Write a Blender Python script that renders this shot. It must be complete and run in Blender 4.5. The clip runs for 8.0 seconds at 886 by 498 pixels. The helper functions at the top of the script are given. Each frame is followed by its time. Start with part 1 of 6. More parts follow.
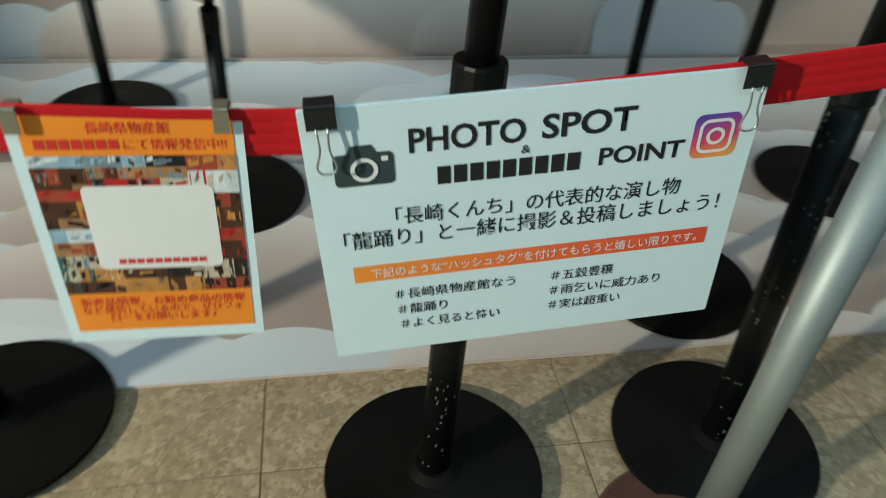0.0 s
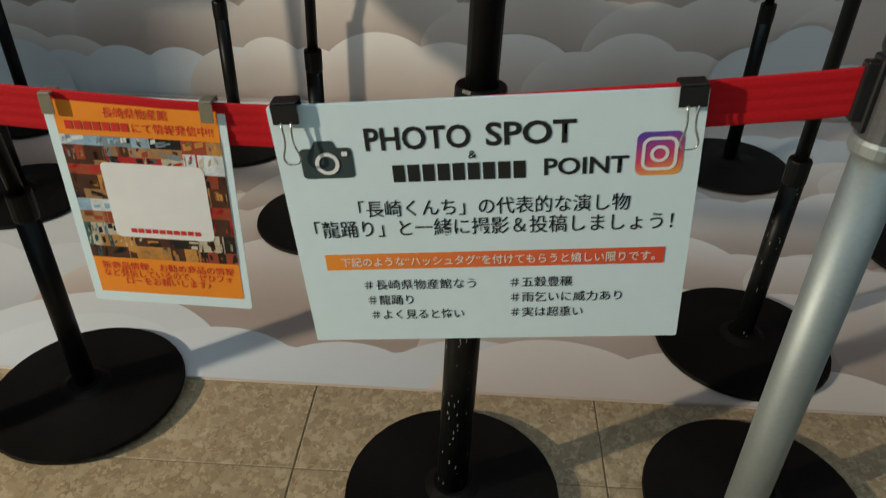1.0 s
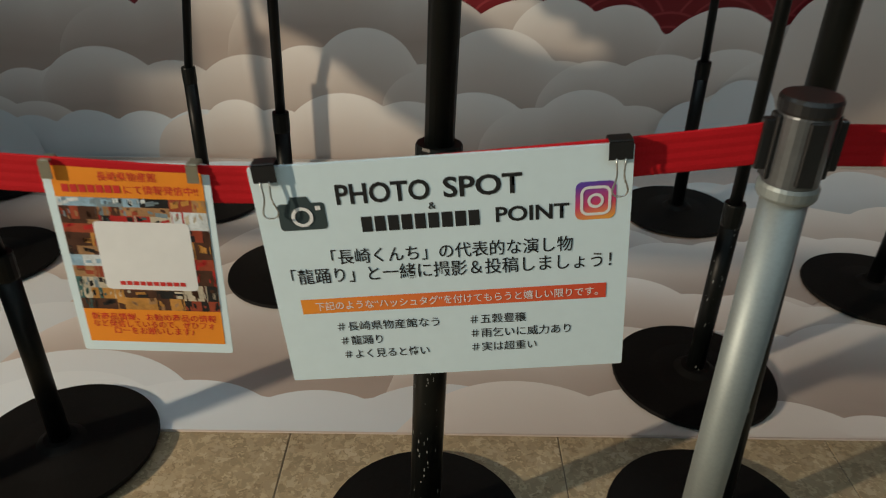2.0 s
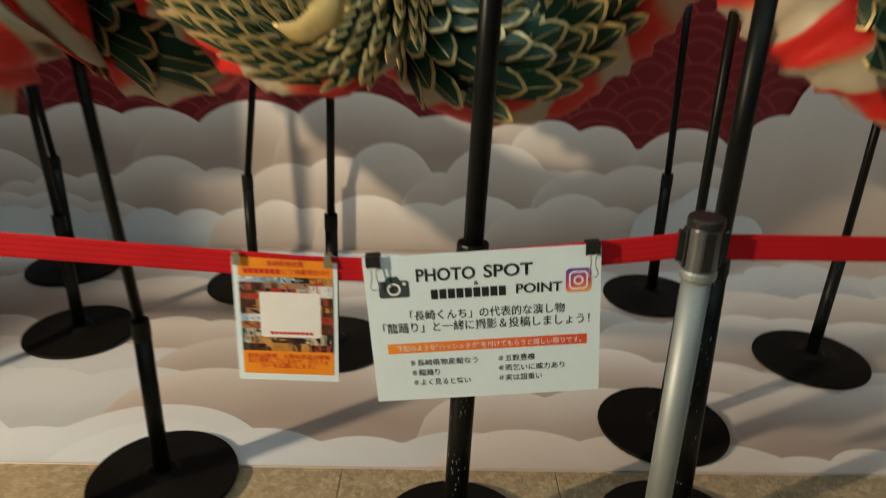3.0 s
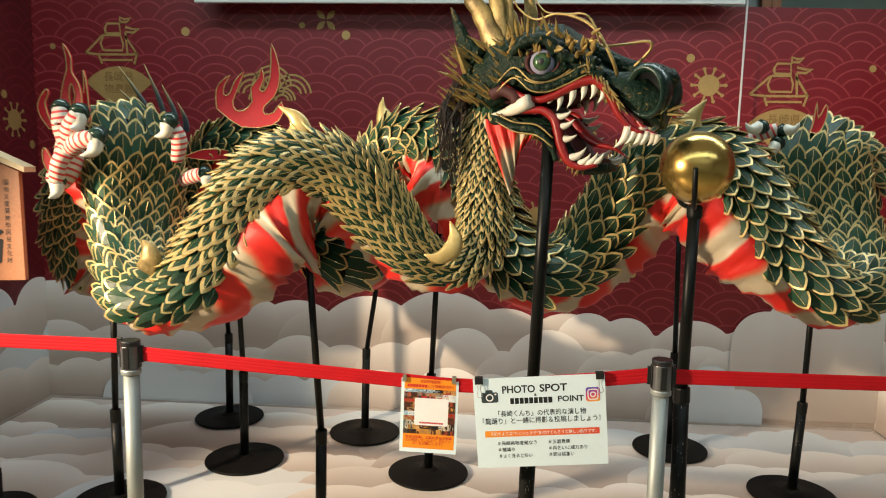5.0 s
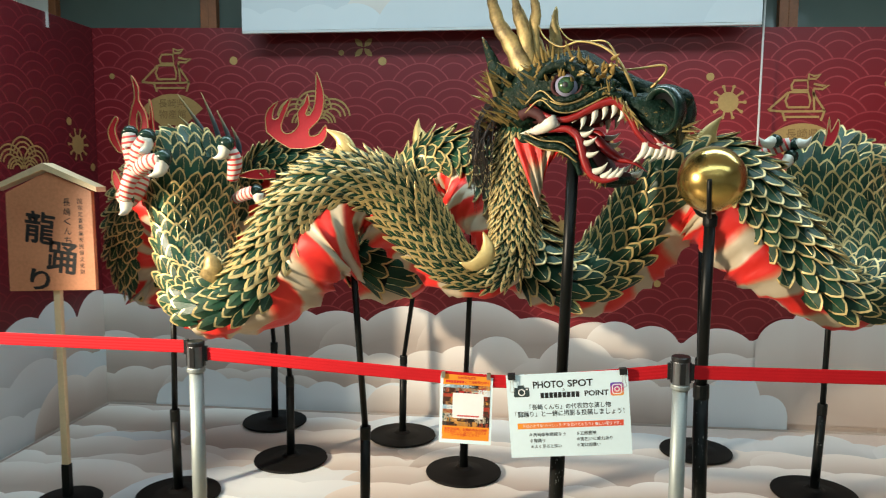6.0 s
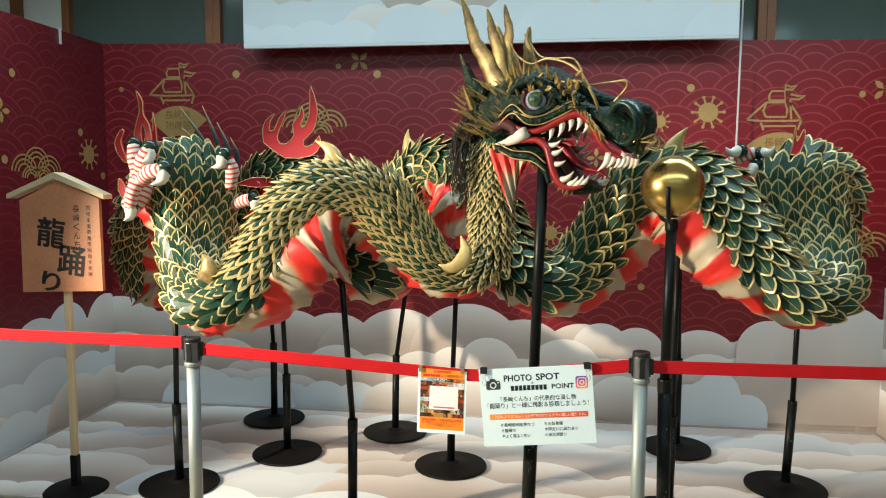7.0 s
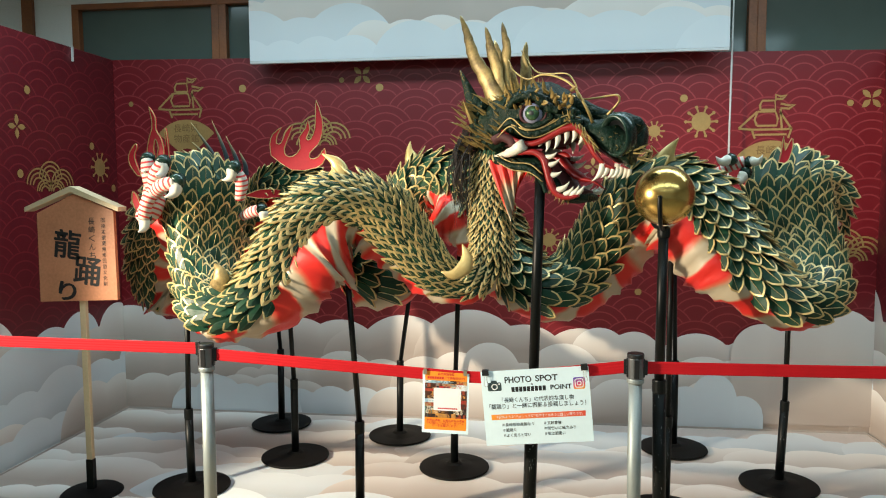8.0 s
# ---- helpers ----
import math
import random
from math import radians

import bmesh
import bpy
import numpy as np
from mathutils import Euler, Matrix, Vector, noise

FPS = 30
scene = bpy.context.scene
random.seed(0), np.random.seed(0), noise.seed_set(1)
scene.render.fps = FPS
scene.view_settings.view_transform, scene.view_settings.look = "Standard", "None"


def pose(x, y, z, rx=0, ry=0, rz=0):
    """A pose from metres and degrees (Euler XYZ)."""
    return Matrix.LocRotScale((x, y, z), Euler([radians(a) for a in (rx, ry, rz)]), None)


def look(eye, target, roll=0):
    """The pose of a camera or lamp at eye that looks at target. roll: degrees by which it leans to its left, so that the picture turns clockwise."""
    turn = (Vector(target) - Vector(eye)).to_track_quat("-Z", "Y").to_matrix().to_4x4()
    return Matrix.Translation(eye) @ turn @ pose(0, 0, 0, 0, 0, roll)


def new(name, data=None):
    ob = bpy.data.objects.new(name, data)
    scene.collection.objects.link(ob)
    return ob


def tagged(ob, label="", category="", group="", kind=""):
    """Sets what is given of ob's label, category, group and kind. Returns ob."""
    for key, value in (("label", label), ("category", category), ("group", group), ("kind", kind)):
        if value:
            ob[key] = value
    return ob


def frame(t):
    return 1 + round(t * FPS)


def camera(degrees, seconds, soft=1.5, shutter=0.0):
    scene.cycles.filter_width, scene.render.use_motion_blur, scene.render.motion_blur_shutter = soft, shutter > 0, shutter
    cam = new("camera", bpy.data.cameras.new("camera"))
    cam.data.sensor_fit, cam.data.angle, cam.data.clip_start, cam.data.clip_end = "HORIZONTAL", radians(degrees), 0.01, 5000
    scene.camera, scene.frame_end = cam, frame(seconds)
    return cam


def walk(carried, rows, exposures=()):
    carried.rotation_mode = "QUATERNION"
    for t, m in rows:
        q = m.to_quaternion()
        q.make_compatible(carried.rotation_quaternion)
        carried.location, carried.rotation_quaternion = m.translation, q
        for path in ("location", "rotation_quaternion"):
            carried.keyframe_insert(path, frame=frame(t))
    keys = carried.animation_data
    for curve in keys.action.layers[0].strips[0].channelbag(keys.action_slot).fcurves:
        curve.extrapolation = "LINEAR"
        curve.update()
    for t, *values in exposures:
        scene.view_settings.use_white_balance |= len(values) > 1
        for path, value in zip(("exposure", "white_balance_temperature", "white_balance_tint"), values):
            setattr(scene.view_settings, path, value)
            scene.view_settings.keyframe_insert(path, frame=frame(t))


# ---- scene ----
cam = camera(63.4, 8.0, soft=1.05, shutter=0.6)
PATH = [
    (0, (0.002, -0.556, 1.139), (0.305, 0.979, -0.106), 4.2),
    (0.5, (0.146, -0.626, 1.119), (0.095, 0.968, -0.088), 1.5),
    (1, (0.187, -0.653, 1.131), (0.096, 0.999, 0.006), 0.8),
    (1.5, (0.215, -0.656, 1.136), (0.095, 1.038, 0.079), 0.3),
    (1.7, (0.213, -0.676, 1.141), (0.14, 1.038, 0.112), 0.4),
    (2.8, (0.112, -1.038, 1.316), (0.16, 0.768, 0.458), 1.0),
    (3, (0.106, -1.166, 1.358), (0.127, 0.678, 0.583), 1.3),
    (3.5, (0.133, -1.504, 1.435), (0.112, 0.41, 0.859), 1.0),
    (4, (0.059, -1.8, 1.476), (-0.043, 0.158, 1.081), 1.3),
    (4.5, (0.015, -2.061, 1.521), (-0.119, -0.087, 1.231), 1.1),
    (4.7, (0.023, -2.145, 1.54), (-0.107, -0.167, 1.272), 1.0),
    (5.8, (0.029, -2.463, 1.56), (-0.166, -0.484, 1.352), 0.6),
    (6, (0.024, -2.49, 1.542), (-0.193, -0.512, 1.345), 0.3),
    (6.5, (0.078, -2.584, 1.551), (-0.167, -0.609, 1.355), 0.3),
    (7, (0.18, -2.667, 1.546), (-0.073, -0.691, 1.368), 0.2),
    (7.5, (0.216, -2.739, 1.558), (-0.051, -0.764, 1.389), -0.0),
    (8, (0.191, -2.795, 1.56), (-0.065, -0.818, 1.402), -0.3),
]
EXPOSURES = [(0.0, -0.74, 4980, -9), (1.0, -1.08, 5420, 0), (1.7, -1.12, 5550, 2), (2.8, -0.98, 6150, 3), (3.5, -0.6, 6350, 5), (4.6, -0.22, 6450, 7), (6.0, 0.06, 5650, 1), (8.0, 0.10, 5600, 0)]
walk(cam, [(t, look(eye, target, roll)) for t, eye, target, roll in PATH], EXPOSURES)

# ---- world and light ----
world = bpy.data.worlds.new("world")
scene.world = world
world.use_nodes = True
world.node_tree.nodes["Background"].inputs[0].default_value = (0.75, 0.88, 1.0, 1)
world.node_tree.nodes["Background"].inputs[1].default_value = 0.02


def area_lamp(name, m, sx, sy, watts, color, spread=180):
    data = bpy.data.lights.new(name, "AREA")
    data.shape, data.size, data.size_y, data.energy, data.color = "RECTANGLE", sx, sy, watts, color
    data.spread = radians(spread)
    ob = new(name, data)
    ob.matrix_world = m
    return ob


def spot_lamp(name, m, watts, color, size, angle=70, blend=0.5):
    data = bpy.data.lights.new(name, "SPOT")
    data.energy, data.color, data.shadow_soft_size = watts, color, size
    data.spot_size, data.spot_blend = radians(angle), blend
    ob = new(name, data)
    ob.matrix_world = m
    return ob


# cool white ceiling panels of the hall, warm low spotlight from the entrance side
area_lamp("ceiling_lamp_display", pose(0.15, 0.75, 3.28), 5.8, 0.3, 70, (0.86, 0.99, 1.0), 160)
area_lamp("ceiling_lamp_front", pose(0.1, -1.9, 3.28), 6.0, 0.5, 58, (0.84, 0.99, 1.0))
area_lamp("ceiling_lamp_hall", pose(0.3, -4.6, 3.28), 4.6, 0.5, 30, (0.84, 0.99, 1.0))
spot_lamp("warm_spotlight", look((-3.5, -1.6, 1.98), (1.0, 0.95, 0.12)), 1450, (1.0, 0.75, 0.51), 0.05, 52, 0.5)


# ---- materials ----
def mat(name, color, rough=0.6, metal=0.0, vary=0.12, scale=6.0, fine=60.0, bump=0.15, dist=0.002, island=False, objrand=False, spec=0.5, second=None):
    m = bpy.data.materials.new(name)
    m.use_nodes = True
    nt = m.node_tree
    b = nt.nodes["Principled BSDF"]
    b.inputs["Roughness"].default_value, b.inputs["Metallic"].default_value = rough, metal
    b.inputs["Specular IOR Level"].default_value = spec
    tc = nt.nodes.new("ShaderNodeTexCoord")
    n1 = nt.nodes.new("ShaderNodeTexNoise")
    n1.inputs["Scale"].default_value, n1.inputs["Detail"].default_value = scale, 5
    n2 = nt.nodes.new("ShaderNodeTexNoise")
    n2.inputs["Scale"].default_value, n2.inputs["Detail"].default_value = fine, 4
    nt.links.new(tc.outputs["Object"], n1.inputs["Vector"])
    nt.links.new(tc.outputs["Object"], n2.inputs["Vector"])
    mix = nt.nodes.new("ShaderNodeMix")
    mix.data_type = "RGBA"
    lo = [c * (1 - vary) for c in color] if second is None else second
    hi = [min(1, c * (1 + vary)) for c in color]
    mix.inputs[6].default_value, mix.inputs[7].default_value = (*lo, 1), (*hi, 1)
    fac = nt.nodes.new("ShaderNodeMath")
    fac.operation = "MULTIPLY_ADD"
    nt.links.new(n2.outputs["Fac"], fac.inputs[0])
    fac.inputs[1].default_value = 0.5
    nt.links.new(n1.outputs["Fac"], fac.inputs[2])
    rng = nt.nodes.new("ShaderNodeMapRange")
    rng.inputs[1].default_value, rng.inputs[2].default_value = 0.5, 1.0
    nt.links.new(fac.outputs[0], rng.inputs[0])
    out = rng.outputs[0]
    if island or objrand:
        src = nt.nodes.new("ShaderNodeObjectInfo" if objrand else "ShaderNodeNewGeometry")
        add = nt.nodes.new("ShaderNodeMath")
        add.operation = "ADD"
        nt.links.new(rng.outputs[0], add.inputs[0])
        nt.links.new(src.outputs["Random" if objrand else "Random Per Island"], add.inputs[1])
        half = nt.nodes.new("ShaderNodeMath")
        half.operation = "MULTIPLY"
        half.inputs[1].default_value = 0.5
        nt.links.new(add.outputs[0], half.inputs[0])
        out = half.outputs[0]
    nt.links.new(out, mix.inputs[0])
    nt.links.new(mix.outputs[2], b.inputs["Base Color"])
    if bump:
        bp = nt.nodes.new("ShaderNodeBump")
        bp.inputs["Strength"].default_value, bp.inputs["Distance"].default_value = bump, dist
        nt.links.new(n2.outputs["Fac"], bp.inputs["Height"])
        nt.links.new(bp.outputs["Normal"], b.inputs["Normal"])
    rr = nt.nodes.new("ShaderNodeMapRange")
    rr.inputs[3].default_value, rr.inputs[4].default_value = max(0.02, rough - 0.08), min(1, rough + 0.1)
    nt.links.new(n1.outputs["Fac"], rr.inputs[0])
    nt.links.new(rr.outputs[0], b.inputs["Roughness"])
    return m


def ramp_node(nt, stops):
    r = nt.nodes.new("ShaderNodeValToRGB")
    e = r.color_ramp.elements
    e[0].position, e[0].color = stops[0][0], (*stops[0][1], 1)
    e[1].position, e[1].color = stops[-1][0], (*stops[-1][1], 1)
    for p, c in stops[1:-1]:
        x = e.new(p)
        x.color = (*c, 1)
    return r


def uv_ramp_mat(name, axis, stops, rough=0.6, wobble=0.0, wscale=8.0, repeat=False, bump=0.0):
    """Colour by one UV axis through a ramp, with a little grain."""
    m = bpy.data.materials.new(name)
    m.use_nodes = True
    nt = m.node_tree
    b = nt.nodes["Principled BSDF"]
    b.inputs["Roughness"].default_value = rough
    uv = nt.nodes.new("ShaderNodeUVMap")
    sep = nt.nodes.new("ShaderNodeSeparateXYZ")
    nt.links.new(uv.outputs[0], sep.inputs[0])
    tc = nt.nodes.new("ShaderNodeTexCoord")
    n = nt.nodes.new("ShaderNodeTexNoise")
    n.inputs["Scale"].default_value, n.inputs["Detail"].default_value = wscale, 4
    nt.links.new(tc.outputs["Object"], n.inputs["Vector"])
    a = nt.nodes.new("ShaderNodeMath")
    a.operation = "MULTIPLY_ADD"
    nt.links.new(n.outputs["Fac"], a.inputs[0])
    a.inputs[1].default_value = wobble
    nt.links.new(sep.outputs[axis], a.inputs[2])
    o = a.outputs[0]
    if repeat:
        f = nt.nodes.new("ShaderNodeMath")
        f.operation = "FRACT"
        nt.links.new(o, f.inputs[0])
        o = f.outputs[0]
    r = ramp_node(nt, stops)
    nt.links.new(o, r.inputs[0])
    nt.links.new(r.outputs[0], b.inputs["Base Color"])
    if bump:
        bp = nt.nodes.new("ShaderNodeBump")
        bp.inputs["Strength"].default_value, bp.inputs["Distance"].default_value = bump, 0.004
        nt.links.new(n.outputs["Fac"], bp.inputs["Height"])
        nt.links.new(bp.outputs["Normal"], b.inputs["Normal"])
    return m


def seigaiha_mat(name, axis, base, line, radius=0.205):
    """Printed wave-scale pattern: overlapping concentric arcs, in rows shifted by half."""
    m = bpy.data.materials.new(name)
    m.use_nodes = True
    nt = m.node_tree
    L = nt.links.new
    b = nt.nodes["Principled BSDF"]
    b.inputs["Roughness"].default_value = 0.42

    def op(kind, a, c=None, d=None):
        n = nt.nodes.new("ShaderNodeMath")
        n.operation = kind
        for i, v in enumerate((a, c, d)):
            if v is None:
                continue
            if isinstance(v, (int, float)):
                n.inputs[i].default_value = v
            else:
                L(v, n.inputs[i])
        return n.outputs[0]

    tc = nt.nodes.new("ShaderNodeTexCoord")
    sep = nt.nodes.new("ShaderNodeSeparateXYZ")
    L(tc.outputs["Object"], sep.inputs[0])
    u = op("DIVIDE", sep.outputs[axis], radius)
    v = op("DIVIDE", sep.outputs[2], radius * 0.5)
    row = op("FLOOR", v)

    def circle(k):
        i = op("SUBTRACT", row, k)
        par = op("FLOORED_MODULO", i, 2.0)
        x = op("SUBTRACT", op("FLOORED_MODULO", op("ADD", u, par), 2.0), 1.0)
        dz = op("MULTIPLY", op("SUBTRACT", v, i), 0.5)
        return op("SQRT", op("ADD", op("MULTIPLY", x, x), op("MULTIPLY", dz, dz)))

    d1, d0 = circle(1.0), circle(0.0)
    inside = op("LESS_THAN", d1, 1.0)
    dist = op("ADD", op("MULTIPLY", d1, inside), op("MULTIPLY", d0, op("SUBTRACT", 1.0, inside)))
    f = op("FRACT", op("MULTIPLY", dist, 4.0))
    tri = op("ABSOLUTE", op("SUBTRACT", f, 0.88))
    ln = op("MULTIPLY", op("LESS_THAN", tri, 0.085), op("GREATER_THAN", dist, 0.3))
    no = nt.nodes.new("ShaderNodeTexNoise")
    no.inputs["Scale"].default_value = 1.3
    L(tc.outputs["Object"], no.inputs["Vector"])
    ln = op("MULTIPLY", ln, op("ADD", op("MULTIPLY", no.outputs["Fac"], 0.9), 0.15))
    mix = nt.nodes.new("ShaderNodeMix")
    mix.data_type = "RGBA"
    mix.inputs[6].default_value, mix.inputs[7].default_value = (*base, 1), (*line, 1)
    L(ln, mix.inputs[0])
    n2 = nt.nodes.new("ShaderNodeTexNoise")
    n2.inputs["Scale"].default_value = 2.0
    L(tc.outputs["Object"], n2.inputs["Vector"])
    hue = nt.nodes.new("ShaderNodeHueSaturation")
    L(op("MULTIPLY_ADD", n2.outputs["Fac"], 0.25, 0.87), hue.inputs["Value"])
    L(mix.outputs[2], hue.inputs["Color"])
    L(hue.outputs[0], b.inputs["Base Color"])
    n3 = nt.nodes.new("ShaderNodeTexNoise")
    n3.inputs["Scale"].default_value = 240
    L(tc.outputs["Object"], n3.inputs["Vector"])
    bp = nt.nodes.new("ShaderNodeBump")
    bp.inputs["Strength"].default_value, bp.inputs["Distance"].default_value = 0.1, 0.001
    L(n3.outputs["Fac"], bp.inputs["Height"])
    L(bp.outputs["Normal"], b.inputs["Normal"])
    return m


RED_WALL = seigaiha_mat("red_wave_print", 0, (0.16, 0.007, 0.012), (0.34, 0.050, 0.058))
# same print for the side panels, their shade put into darker colours
RED_SIDE_SHADED = seigaiha_mat("red_wave_print_side_shaded", 1, (0.105, 0.007, 0.012), (0.20, 0.022, 0.028))
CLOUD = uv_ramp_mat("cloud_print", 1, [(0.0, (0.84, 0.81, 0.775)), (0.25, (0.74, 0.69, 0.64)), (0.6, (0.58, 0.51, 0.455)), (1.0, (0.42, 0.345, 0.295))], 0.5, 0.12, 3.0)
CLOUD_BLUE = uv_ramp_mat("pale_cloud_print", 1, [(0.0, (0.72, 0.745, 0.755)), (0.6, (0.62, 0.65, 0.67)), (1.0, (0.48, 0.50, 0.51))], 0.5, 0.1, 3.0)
BACKING = mat("print_backing", (0.60, 0.51, 0.46), 0.55, vary=0.1, scale=1.5, fine=90, bump=0.05)
GOLD_PRINT = mat("gold_print", (0.43, 0.28, 0.10), 0.42, 0.35, 0.15, 4, 80, 0.05)
GOLD_DARK = mat("dark_gold_print", (0.25, 0.15, 0.05), 0.5, 0.2, 0.1)
BLACK_METAL = mat("black_painted_steel", (0.004, 0.005, 0.005), 0.40, 0.0, 0.3, 12, 160, 0.12, 0.0008, spec=0.2)
CHIP = mat("chipped_bare_paint", (0.19, 0.20, 0.19), 0.6, 0.2, 0.3, 40, 200)
BASE_METAL = mat("dark_base_plate", (0.006, 0.0055, 0.005), 0.55, 0.0, 0.35, 5, 120, 0.15, 0.001, spec=0.1)
SILVER = mat("brushed_aluminium", (0.30, 0.335, 0.335), 0.52, 0.6, 0.1, 8, 220, 0.08, 0.0005)
SILVER_DARK = mat("grey_post_head", (0.16, 0.17, 0.18), 0.35, 0.7, 0.15, 14, 160, 0.1, 0.0006)
PLASTIC = mat("black_plastic", (0.012, 0.012, 0.013), 0.35, 0, 0.2, 20, 200, 0.1, 0.0005)
BROWN_BASE = mat("brown_post_base", (0.11, 0.055, 0.045), 0.28, 0.3, 0.25, 10, 150, 0.1, 0.0008)
BELT = mat("red_woven_belt", (0.46, 0.006, 0.012), 0.75, 0, 0.12, 8, 420, 0.35, 0.0012, spec=0.2)
BOARD = mat("white_laminated_board", (0.71, 0.84, 0.90), 0.34, 0, 0.03, 3, 60, 0.03, 0.001)
INK = mat("black_ink", (0.012, 0.013, 0.015), 0.5, 0, 0.1)
INK_GREY = mat("slate_grey_ink", (0.035, 0.055, 0.06), 0.5, 0, 0.1)
WHITE_INK = mat("white_ink", (0.80, 0.80, 0.80), 0.45, 0, 0.04)
ORANGE = mat("orange_print", (0.82, 0.27, 0.012), 0.45, 0, 0.06, 6, 60, 0.04)
RED_INK = mat("red_ink", (0.55, 0.025, 0.02), 0.5, 0, 0.1)
BAND = uv_ramp_mat("orange_red_band", 0, [(0.0, (0.85, 0.32, 0.02)), (0.5, (0.78, 0.16, 0.04)), (1.0, (0.66, 0.06, 0.03))], 0.45)
LOGO = uv_ramp_mat("purple_orange_print", 1, [(0.0, (0.85, 0.38, 0.05)), (0.45, (0.65, 0.06, 0.15)), (1.0, (0.12, 0.06, 0.40))], 0.4, 0.1, 20)
CLIP_STEEL = mat("clip_wire_steel", (0.55, 0.56, 0.56), 0.25, 0.95, 0.05)
BRASS_CLIP = mat("grey_brass_clip", (0.40, 0.37, 0.28), 0.35, 0.7, 0.1)


# ---- mesh helpers ----
def finish(name, bm, material, parent=None, label="", smooth=False):
    me = bpy.data.meshes.new(name)
    bm.to_mesh(me)
    bm.free()
    for m in (material if isinstance(material, (list, tuple)) else [material]):
        me.materials.append(m)
    if smooth:
        me.polygons.foreach_set("use_smooth", [True] * len(me.polygons))
    ob = new(name, me)
    if parent is not None:
        ob.parent = parent
    if label:
        tagged(ob, label)
    return ob


part = finish


def thing(name, label, category, group="", kind="", at=(0, 0, 0), rz=0):
    ob = new(name)
    ob.empty_display_size = 0.05
    ob.matrix_world = pose(*at, 0, 0, rz)
    return tagged(ob, label, category, group, kind)


def box(bm, x0, x1, y0, y1, z0, z1, m=None):
    vs = [bm.verts.new((x, y, z)) for x in (x0, x1) for y in (y0, y1) for z in (z0, z1)]
    if m is not None:
        for v in vs:
            v.co = m @ v.co
    for f in ((0, 1, 3, 2), (4, 6, 7, 5), (0, 4, 5, 1), (2, 3, 7, 6), (0, 2, 6, 4), (1, 5, 7, 3)):
        bm.faces.new([vs[i] for i in f])
    return bm


def bevelled(bm, w=0.002, seg=2):
    bmesh.ops.bevel(bm, geom=bm.edges[:], offset=w, segments=seg, profile=0.5, affect="EDGES")
    return bm


def boxed(x0, x1, y0, y1, z0, z1, w=0.0, seg=2):
    bm = box(bmesh.new(), x0, x1, y0, y1, z0, z1)
    if w:
        bevelled(bm, w, seg)
    bmesh.ops.recalc_face_normals(bm, faces=bm.faces[:])
    return bm


def lathe(bm, profile, n=24, m=None, cap=True):
    """Turned solid from (radius, height) pairs, bottom to top."""
    rings = []
    for r, z in profile:
        ring = [bm.verts.new((r * math.cos(2 * math.pi * i / n), r * math.sin(2 * math.pi * i / n), z)) for i in range(n)]
        if m is not None:
            for v in ring:
                v.co = m @ v.co
        rings.append(ring)
    for a, b in zip(rings, rings[1:]):
        for i in range(n):
            bm.faces.new((a[i], a[(i + 1) % n], b[(i + 1) % n], b[i]))
    if cap:
        bm.faces.new(rings[0][::-1])
        bm.faces.new(rings[-1])
    return bm


def catmull(pts, n):
    """Points along a smooth curve through pts (tuples of any length), n per span."""
    P = [np.array(p, float) for p in pts]
    P = [2 * P[0] - P[1]] + P + [2 * P[-1] - P[-2]]
    out = []
    for i in range(1, len(P) - 2):
        a, b, c, d = P[i - 1], P[i], P[i + 1], P[i + 2]
        for k in range(n):
            t = k / n
            out.append(0.5 * (2 * b + (c - a) * t + (2 * a - 5 * b + 4 * c - d) * t * t + (3 * b - a - 3 * c + d) * t ** 3))
    out.append(P[-2])
    return out


def sweep(bm, pts, radii, n=8, flat=1.0, side=None):
    """Tube along points; flat squashes it across 'side'."""
    pts = [Vector(p[:3]) for p in pts]
    prev = None
    rings = []
    for i, p in enumerate(pts):
        t = (pts[min(i + 1, len(pts) - 1)] - pts[max(i - 1, 0)]).normalized()
        if side is not None:
            a = Vector(side) - t * t.dot(Vector(side))
        elif prev is None:
            a = t.orthogonal()
        else:
            a = prev - t * t.dot(prev)
        a.normalize()
        prev = a
        b = t.cross(a)
        r = radii[i] if hasattr(radii, "__len__") else radii
        rings.append([bm.verts.new(p + a * (r * flat * math.cos(2 * math.pi * k / n)) + b * (r * math.sin(2 * math.pi * k / n))) for k in range(n)])
    for A, B in zip(rings, rings[1:]):
        for k in range(n):
            bm.faces.new((A[k], A[(k + 1) % n], B[(k + 1) % n], B[k]))
    bm.faces.new(rings[0][::-1])
    bm.faces.new(rings[-1])
    return bm


def slab(bm, outline, m, t):
    """Plate of thickness t from a 2D outline (x, z), front at y = 0, placed by m."""
    a = [bm.verts.new(m @ Vector((x, 0, z))) for x, z in outline]
    b = [bm.verts.new(m @ Vector((x, t, z))) for x, z in outline]
    bm.faces.new(a)
    bm.faces.new(b[::-1])
    n = len(a)
    for i in range(n):
        bm.faces.new((a[i], b[i], b[(i + 1) % n], a[(i + 1) % n]))
    bmesh.ops.recalc_face_normals(bm, faces=bm.faces[:])
    return bm


def round_rect(x0, x1, z0, z1, r, n=5):
    out = []
    for cx, cz, a0 in ((x1 - r, z1 - r, 0), (x0 + r, z1 - r, 90), (x0 + r, z0 + r, 180), (x1 - r, z0 + r, 270)):
        for k in range(n + 1):
            a = radians(a0 + 90 * k / n)
            out.append((cx + r * math.cos(a), cz + r * math.sin(a)))
    return out


def ring_outline(cx, cz, r, n=28):
    return [(cx + r * math.cos(2 * math.pi * k / n), cz + r * math.sin(2 * math.pi * k / n)) for k in range(n)]


